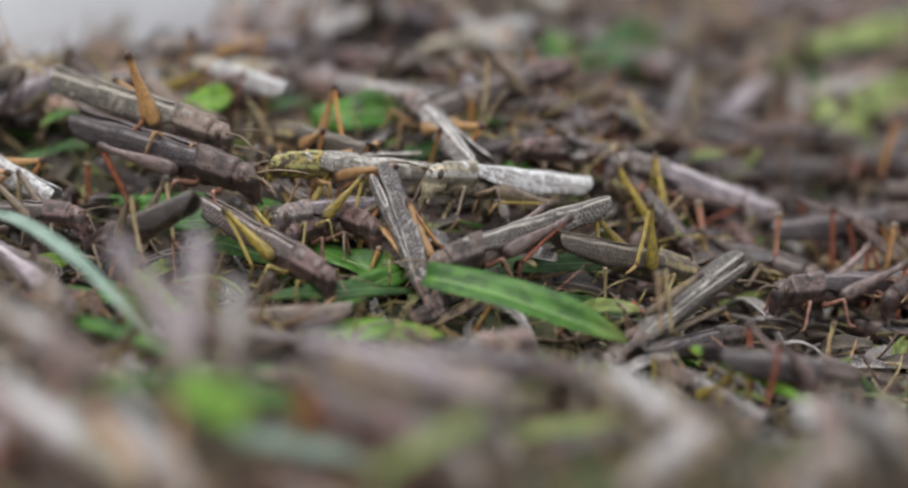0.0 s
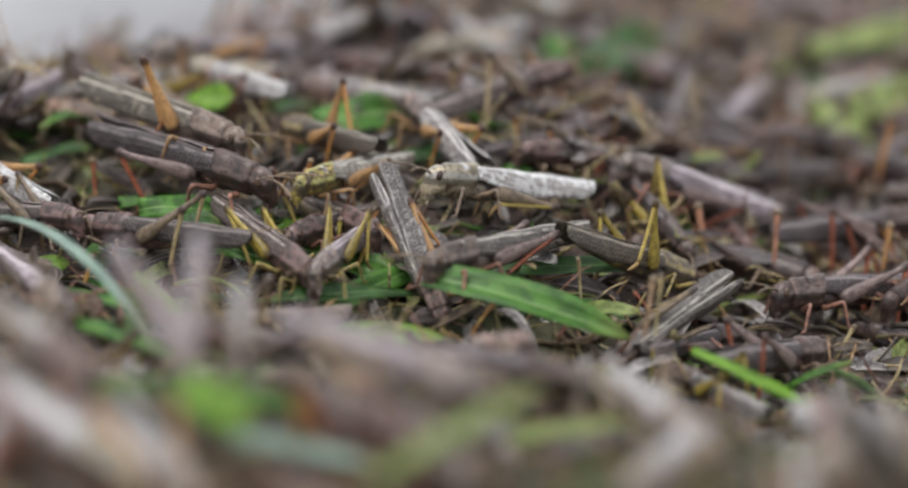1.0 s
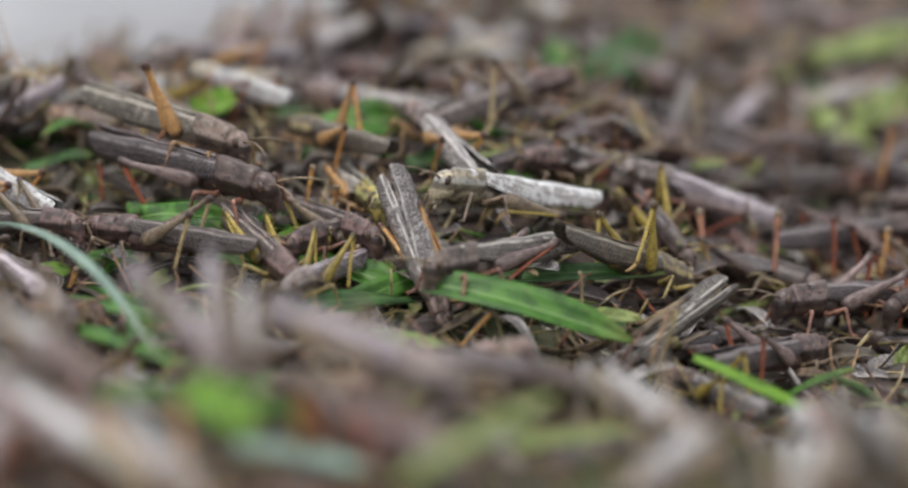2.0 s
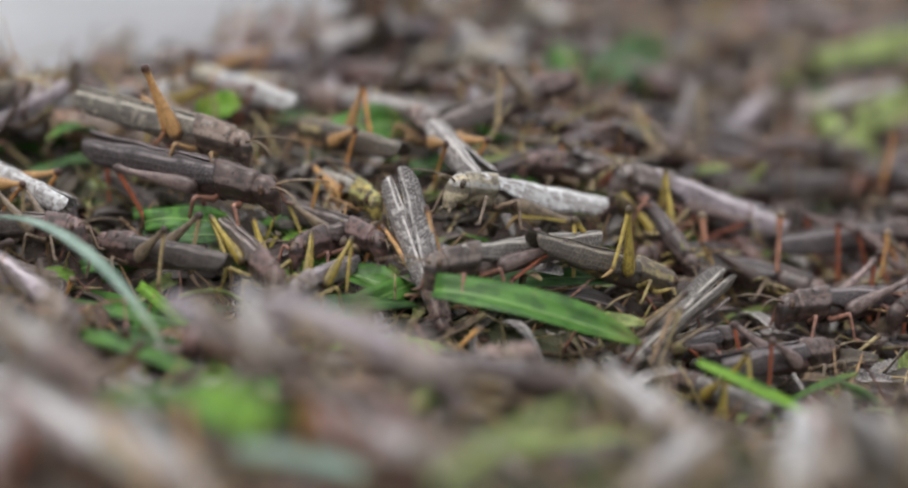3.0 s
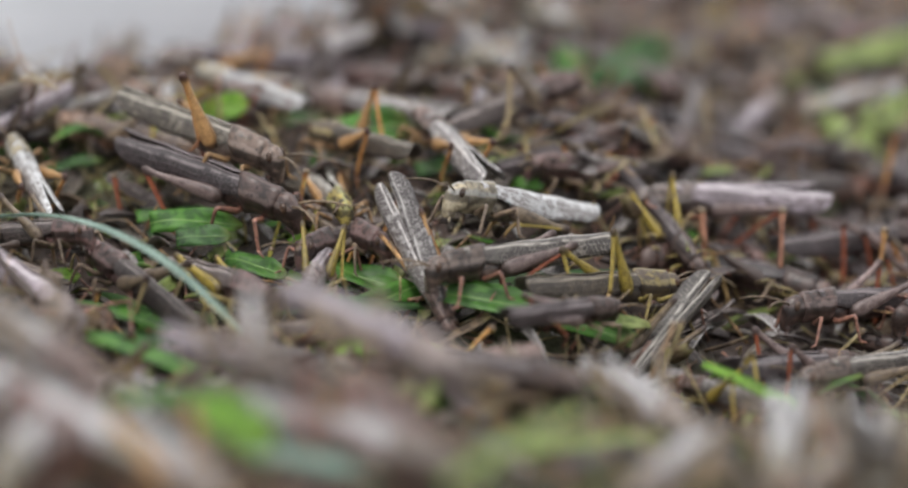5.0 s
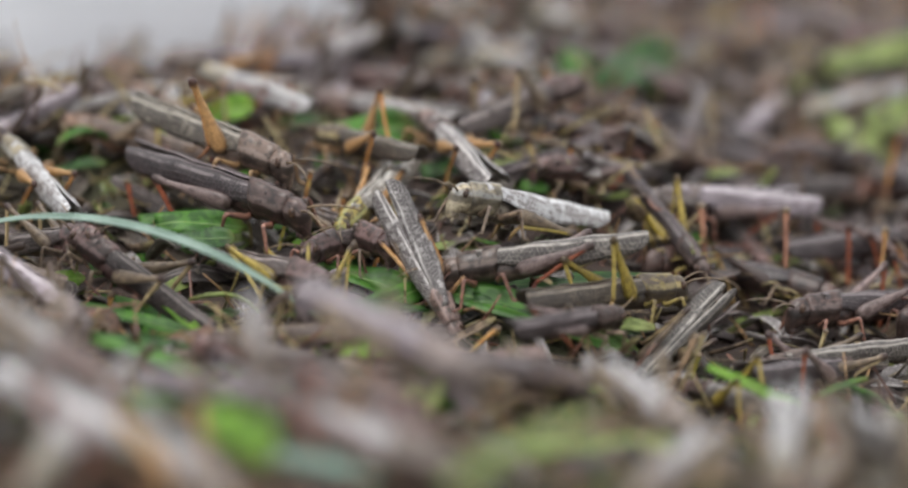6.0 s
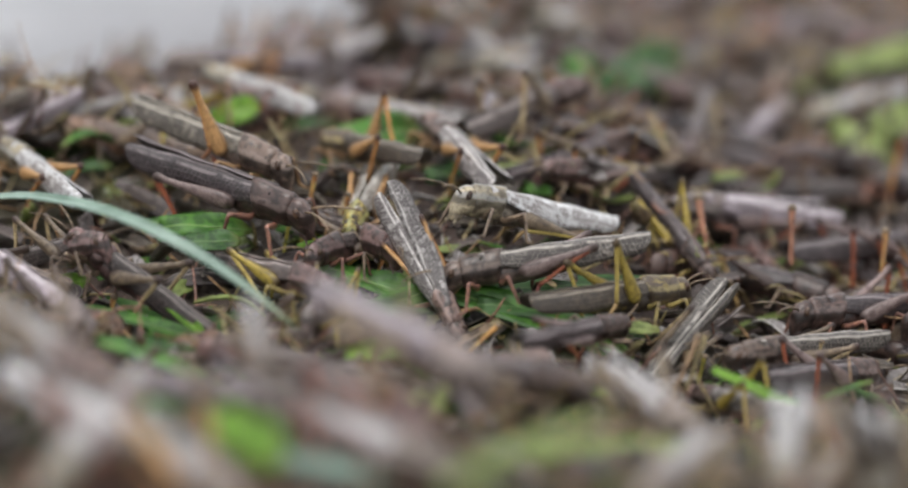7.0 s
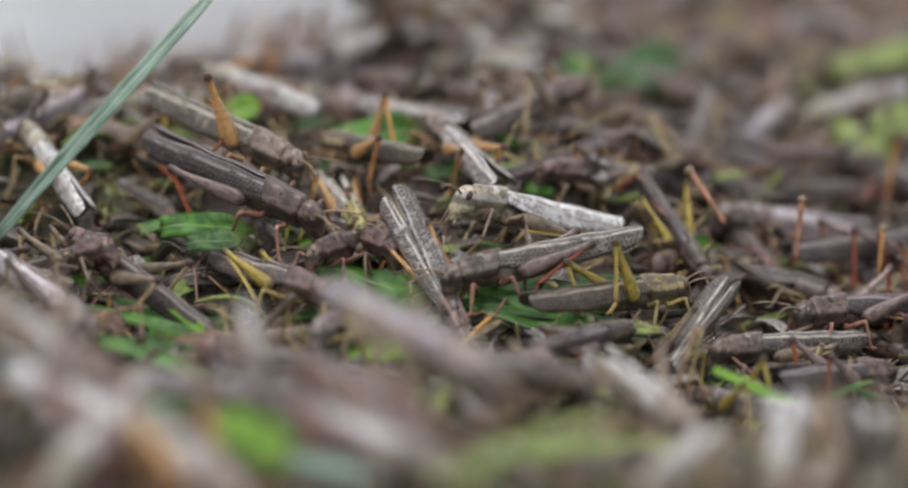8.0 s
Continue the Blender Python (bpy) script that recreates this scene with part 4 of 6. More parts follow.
    'front_fan': ('mauve', 'brown', (30, 50, 30), (26, 40, 30), 12, 3, 0.9, '', [
        (0, -0.0733, -0.2258, 0.0293, 0, 23.4, -75.0),
        (1.5, -0.0734, -0.222, 0.028, 0, 20.1, -74.2),
        (3, -0.0579, -0.1889, 0.0166, 0, 4.0, -61.2),
        (4.7, -0.0588, -0.1919, 0.0137, 0, 2.0, -61.2),
        (5.8, -0.0613, -0.2147, 0.0084, 0, -5.6, -56.1),
        (8, -0.0633, -0.2119, 0.0084, 0, -5.5, -55.8),
    ]),
    'front_tuft': ('ash', 'brown', (12, 22, 30), (12, 18, 30), 1, 3, 0.55, '', [
        (0, -0.0573, -0.2293, 0.0296, 0, 19.8, -86.5),
        (3, -0.0543, -0.2189, 0.0296, 0, 18.8, -81.5),
        (8, -0.0585, -0.2187, 0.0281, 0, 15.0, -77.6),
    ]),
    'front_ridge': ('mauve', 'brown', (15, 15, 30), (15, 15, 30), 2, 0, 1.15, '', [
        (0, -0.0095, -0.2388, 0.0139, 0, 2.3, -44.6),
        (3, -0.0239, -0.2103, 0.0181, 0, 7.1, -46.0),
        (8, -0.0156, -0.1982, 0.0183, 0, 9.3, -50.3),
    ]),
    'front_dark': ('umber', 'brown', (15, 10, 30), (15, 10, 30), 2, 0, 1.1, '', [
        (0, 0.0198, -0.1397, -0.0135, 10.5, -4.9, -52.8),
        (8, 0.0162, -0.1242, -0.0126, 10.0, -5.5, -55.1),
    ]),
    'front_brown': ('rust', 'brown', (15, 10, 30), (15, 10, 30), 2, 0, 1.1, '', [
        (0, -0.0374, -0.1497, -0.0161, 10.2, -8.6, -55.4),
        (8, -0.0356, -0.135, -0.015, 10.4, -9.5, -54.8),
    ]),
    'front_saddle': ('dark', 'mauve', (15, 25, 30), (15, 25, 30), 3, 0, 1.1, '', [
        (0, -0.0232, -0.2341, 0.0019, 0, -0.9, -62.9),
        (8, -0.0283, -0.2098, 0.005, 0, 3.5, -58.8),
    ]),
    'front_right_side': ('ash', 'mauve', (15, 25, 30), (15, 25, 30), 4, 0, 1.1, '', [
        (0, 0.0973, -0.2639, -0.0015, 0, -5.7, -120.1),
        (8, 0.1001, -0.23, -0.0073, 0, -2.6, -120.7),
    ]),
    'front_right_pink': ('ash', 'brown', (15, 25, 30), (15, 25, 30), 3, 0, 1.0, '', [
        (0, 0.0519, -0.2632, -0.0014, 0, -2.0, -110.1),
        (8, 0.0516, -0.2372, -0.0047, 0, -1.6, -110.5),
    ]),
    'front_corner': ('pale', 'mauve', (15, 25, 30), (15, 25, 30), 4, 0, 1.1, '', [
        (0, 0.1139, -0.2219, -0.006, 0, -8.2, -70.9),
        (8, 0.1113, -0.191, -0.01, 0, -6.6, -69.0),
    ]),
    'front_corner_low': ('pale', 'brown', (15, 25, 30), (15, 25, 30), 4, 0, 1.0, '', [
        (0, 0.1108, -0.2631, -0.0014, 0, -2.2, -108.5),
        (8, 0.1059, -0.2416, -0.0027, 0, -1.3, -108.1),
    ]),
    'front_hump': ('ash', 'brown', (15, 25, 30), (15, 25, 30), 3, 0, 1.1, '', [
        (0, 0.0558, -0.1935, -0.0093, 0, 2.1, -69.0),
        (8, 0.0516, -0.141, -0.0156, 0, 4.0, -69.4),
    ]),
    'front_left_pale': ('pale', 'mauve', (15, 25, 30), (15, 25, 30), 3, 0, 1.1, '', [
        (0, -0.1019, -0.2528, 0.005, 0, 14.7, -44.6),
        (8, -0.0942, -0.2381, 0.008, 0, 12.4, -41.4),
    ]),
    'front_pale': ('ash', 'tan', (15, 25, 30), (15, 25, 30), 4, 0, 1.1, '', [
        (0, -0.0745, -0.2669, 0.0018, 0, 4.3, -67.3),
        (8, -0.0708, -0.2591, 0.003, 0, 3.1, -61.1),
    ]),
    'front_pink': ('ash', 'mauve', (15, 25, 30), (15, 25, 30), 4, 0, 1.1, '', [
        (0, -0.0057, -0.2493, -0.0002, 0, 3.6, -70.1),
        (3, -0.0159, -0.2444, 0.0012, 0, -1.0, -59.8),
        (4, -0.0221, -0.2416, 0.0022, 0, 2.2, -44.3),
        (8, -0.0288, -0.2362, 0.0028, 0, 10.6, -37.3),
    ]),
    'front_white_left': ('pale', 'mauve', (15, 25, 30), (15, 25, 30), 3, 0, 1.1, '', [
        (0, -0.1236, -0.2834, 0.0, 0, 4.1, -96.2),
        (3, -0.1214, -0.2671, 0.0018, 0, 6.6, -96.1),
        (4.5, -0.1143, -0.2539, 0.0038, 0, 7.7, -97.3),
        (5.8, -0.1029, -0.2453, 0.0053, 0, 11.8, -100.1),
        (8, -0.0988, -0.248, 0.0042, 0, 9.6, -99.5),
    ]),
    'front_white_right': ('pale', 'brown', (15, 25, 30), (15, 25, 30), 3, 0, 1.0, '', [
        (0, 0.0837, -0.2972, -0.0029, 0, 0.1, -98.8),
        (3, 0.0845, -0.2611, -0.0013, 0, 5.2, -99.0),
        (5.8, 0.0849, -0.2107, -0.008, 0, 9.5, -98.8),
        (8, 0.0823, -0.213, -0.0084, 0, 8.6, -99.1),
    ]),
    'front_right': ('pale', 'brown', (20, 35, 30), (20, 45, 30), 4, 0, 1.1, '', [
        (0, 0.1025, -0.2937, 0.011, 0, 35.3, 69.7),
        (8, 0.1005, -0.2532, 0.0034, 0, 36.6, 77.0),
    ]),
    'front_left_edge': ('grey', 'brown', (20, 35, 30), (20, 45, 30), 2, 0, 1.1, '', [
        (0, -0.1130, -0.2167, 0.0199, 0, 9.5, -50.6),
        (8, -0.1180, -0.2034, 0.02, 0, 9.8, -52.3),
    ]),
}
# wings laid open flat, in degrees
FLARE = {"upright": 46, "right_v": 16, "yellow_head": 10, "white": 8, "mauve_back": 10, "front_fan": 20, "left_slope": 6, "back_wing": 12}
HERO = {}
for key, (tone, legs, left, right, spread, lift, size, label, rows) in HEROES.items():
    HERO[key] = locust(pose(*rows[0][1:]), tone, legs, left, right, spread, lift, size, label, FLARE.get(key, 0))

# ---- leaves seen singly ----
# tone, length, width, bend, fold, ripple, blunt, label, rows
LEAVES = {
    'mid_leaf': ('fresh', 0.071, 0.016, 0.35, 0.6, 0.05, 0, 'broad fresh green leaf with a pale midrib', [
        (0, -0.0094, -0.0497, 0.0009, 38.9, 5.6, -22.7),
        (1.5, -0.0096, -0.0482, 0.0015, 38.9, 5.6, -17.9),
        (3, -0.0084, -0.0485, 0.0014, 38.9, 5.5, -13.4),
        (4.5, -0.0057, -0.0428, -0.0017, 38.9, 6.2, -8.5),
        (6, -0.0081, -0.0245, -0.0045, 38.6, 8.2, -16.5),
        (8, -0.0091, -0.0214, -0.0043, 38.5, 9.4, -22.4),
    ]),
    'mid_leaf_under': ('deep', 0.070, 0.012, 0.2, 0.2, 0.1, 0, 'broad dark green leaf under the swarm', [
        (0, 0.0012, -0.0301, -0.0063, 19.6, 8.3, 5.1),
    ]),
    'right_blade': ('lime', 0.0468, 0.0055, 0.1, 0.3, 0, 0, 'narrow bright green grass blade on the soil', [
        (0, 0.0765, -0.078, -0.0151, 35, 19.2, -18.5),
    ]),
    'arc': ('blue', 0.135, 0.0066, 1.0, 0.3, 0, 0, 'bluish-green grass blade with a pale sheen, arching', [
        (0, -0.1677, -0.0162, 0.0129, 15.9, -20.6, -60.7),
        (1.5, -0.171, -0.0158, 0.0116, -9.3, -20.5, -46.9),
        (3, -0.1683, -0.015, 0.0152, -1.4, -21.4, -51.3),
        (4, -0.1651, -0.0196, 0.0232, 1.1, -21.1, -51.4),
        (4.5, -0.1629, -0.0132, 0.02, -7.4, -17.4, -46.3),
        (5.8, -0.1683, -0.0249, 0.0175, 4.6, -17.4, -21.0),
        (6.5, -0.1676, -0.0213, 0.0218, 21.9, -17.7, -36.3),
        (7.0, -0.1662, -0.0222, 0.0282, 18.9, -14.1, -38.1),
        (7.2, -0.1672, -0.0199, 0.0148, 28.1, -41.4, -14.8),
        (7.4, -0.1628, -0.0338, 0.0169, 110.3, -48.4, -14.6),
        (8, -0.1629, -0.029, 0.0153, 98.4, -48.1, -16.6),
    ]),
    'bank_leaf': ('fresh', 0.0329, 0.012, 0.6, 0.35, 0.12, 0.05, 'broad green leaf lying on the foot of the bank', [
        (0, -0.1089, -0.006, 0.0144, 52, -6.1, 0.0),
    ]),
    'bank_leaf_low': ('deep', 0.0191, 0.01, 0.25, 0.2, 0.08, 0.2, 'broad dark green leaf on the foot of the bank', [
        (0, -0.0991, -0.014, 0.0107, 48, -7.4, 0.0),
    ]),
    'tuft_long_b': ('fresh', 0.0537, 0.007, 0.25, 0.2, 0.08, 0.2, 'narrow lime green grass blade at the foot of the heap', [
        (0, -0.123, -0.085, -0.003, 32, 5.4, -27.9),
    ]),
    'left_leaf': ('fresh', 0.063, 0.011, 0.4, 0.2, 0.1, 0, 'green leaf under the locusts', [
        (0, -0.1434, -0.0466, -0.0099, 24.7, -1.8, -36.0),
    ]),
    'left_tuft': ('fresh', 0.044, 0.008, 0.4, 0.25, 0.1, 0, 'ragged green grass blade at the foot of the heap', [
        (0, -0.1289, -0.052, -0.0034, 29.3, 1.7, -15.1),
    ]),
    'left_tuft_low': ('deep', 0.037, 0.008, 0.5, 0.25, 0.1, 0.1, 'ragged green grass blade at the foot of the heap', [
        (0, -0.119, -0.0819, -0.0059, 34.2, -0.3, 0.1),
    ]),
    'left_tuft_near': ('fresh', 0.047, 0.007, 0.3, 0.25, 0.1, 0, 'ragged green grass blade at the foot of the heap', [
        (0, -0.1382, -0.066, -0.0055, 29.5, 2.8, -24.1),
    ]),
    'left_tuft_pale': ('lime', 0.034, 0.006, 0.5, 0.25, 0.1, 0, '', [
        (0, -0.1077, -0.0365, -0.0006, 28.2, 8.3, -53.7),
    ]),
    'left_leaf_far': ('deep', 0.027, 0.009, 0.5, 0.2, 0.1, 0, '', [
        (0, -0.1586, 0.0538, 0.0177, 21.5, -22.8, 17.8),
    ]),
    'left_stub': ('lime', 0.018, 0.008, 0.3, 0.2, 0, 0.5, '', [
        (0, -0.1492, -0.0215, -0.0034, 51.0, -11.1, 9.8),
    ]),
    'centre_leaf': ('fresh', 0.039, 0.014, 0.3, 0.2, 0.15, 0.3, 'broad pale green leaf, torn at the end', [
        (0, -0.0549, -0.0094, 0.0006, 29.5, 3.1, -22.8),
    ]),
    'under_dark': ('fresh', 0.029, 0.009, 0.4, 0.2, 0.1, 0, '', [
        (0, -0.1231, 0.0243, 0.0093, 20.5, -11.9, 0.4),
        (3, -0.117, 0.026, 0.0097, 20.4, -10.8, -4.1),
        (8, -0.1193, 0.0146, 0.0084, 20.8, -16.8, 16.8),
    ]),
    'front_lime': ('lime', 0.020, 0.014, 0.5, 0.15, 0.1, 0.6, 'bright lime green leaf piece', [
        (0, -0.0682, -0.258, 0.028, 38, 12, -24),
        (1, -0.0682, -0.2557, 0.0277, 38, 12, -26),
        (3, -0.0648, -0.2534, 0.0285, 38, 12, -28),
        (5.5, -0.0653, -0.2557, 0.0249, 36, 14, -26),
        (8, -0.0631, -0.2584, 0.024, 36, 14, -22),
    ]),
    'front_strip': ('blue', 0.041, 0.008, 0.2, 0.2, 0, 0, 'pale bluish-green grass blade', [
        (0, -0.0575, -0.2389, 0.0089, 29.8, 1.7, -16.3),
    ]),
    'front_blade': ('moss', 0.070, 0.0065, 0.15, 0.2, 0, 0, 'yellowish green grass blade lying across locusts', [
        (0, -0.019, -0.292, 0.0159, 25.3, -8.6, 50.5),
        (1, -0.019, -0.292, 0.0158, 25.3, -9.2, 50.5),
        (3, -0.0062, -0.292, 0.0174, 25.3, -6.3, 54.6),
        (4.5, -0.0043, -0.292, 0.0177, 25.3, -5.0, 55.6),
        (8, -0.0099, -0.292, 0.0192, 25.3, -5.1, 46.2),
    ]),
    'back_leaf': ('lime', 0.019, 0.012, 0.3, 0.2, 0.05, 0.6, 'bright green leaf piece among locusts', [
        (0, -0.1013, 0.0812, 0.0319, 63.1, -24.1, -3.4),
        (3, -0.1002, 0.0923, 0.034, 62.6, -21.1, -24.1),
        (8, -0.0994, 0.0892, 0.0338, 63.3, -25.7, 2.7),
    ]),
    'back_leaf_b': ('fresh', 0.034, 0.018, 0.5, 0.2, 0.15, 0.4, 'broad green leaf behind the locusts', [
        (0, -0.0534, 0.0822, 0.0262, 57.8, -17.2, -1.1),
    ]),
    'far_green': ('moss', 0.057, 0.015, 0.3, 0.2, 0.1, 0.2, '', [
        (0, 0.1619, 0.2824, 0.0208, 51.5, -15.4, 6.5),
    ]),
    'far_green_b': ('moss', 0.037, 0.014, 0.3, 0.2, 0.1, 0.2, '', [
        (0, 0.151, 0.199, 0.0115, 52.9, 13.9, -55.7),
    ]),
    'far_green_c': ('deep', 0.084, 0.024, 0.3, 0.2, 0.1, 0.2, '', [
        (0, 0.052, 0.1822, 0.0282, 55.6, -7.5, 54.7),
    ]),
    'far_green_d': ('moss', 0.040, 0.02, 0.3, 0.2, 0.1, 0.2, '', [
        (0, 0.1681, 0.1977, 0.0092, 56.6, -15.1, 15.1),
    ]),
    'far_green_e': ('fresh', 0.021, 0.016, 0.3, 0.2, 0.1, 0.2, '', [
        (0, 0.0391, 0.2304, 0.0335, 52.3, 18.7, -35.2),
    ]),
    'back_mid_green': ('deep', 0.022, 0.01, 0.3, 0.2, 0.1, 0.2, '', [
        (0, -0.018, 0.0588, 0.0188, 41.2, -14.9, 8.2),
    ]),
    'slope_green': ('fresh', 0.025, 0.01, 0.3, 0.2, 0.1, 0.2, '', [
        (0, -0.0832, -0.0061, 0.0019, 39.5, 1.5, -30.1),
    ]),
}
LEAF = {}
for key, (tone, length, width, bend, fold, ripple, blunt, label, rows) in LEAVES.items():
    LEAF[key] = blade(pose(*rows[0][1:]), tone, length, width, bend, fold, ripple, blunt, label)

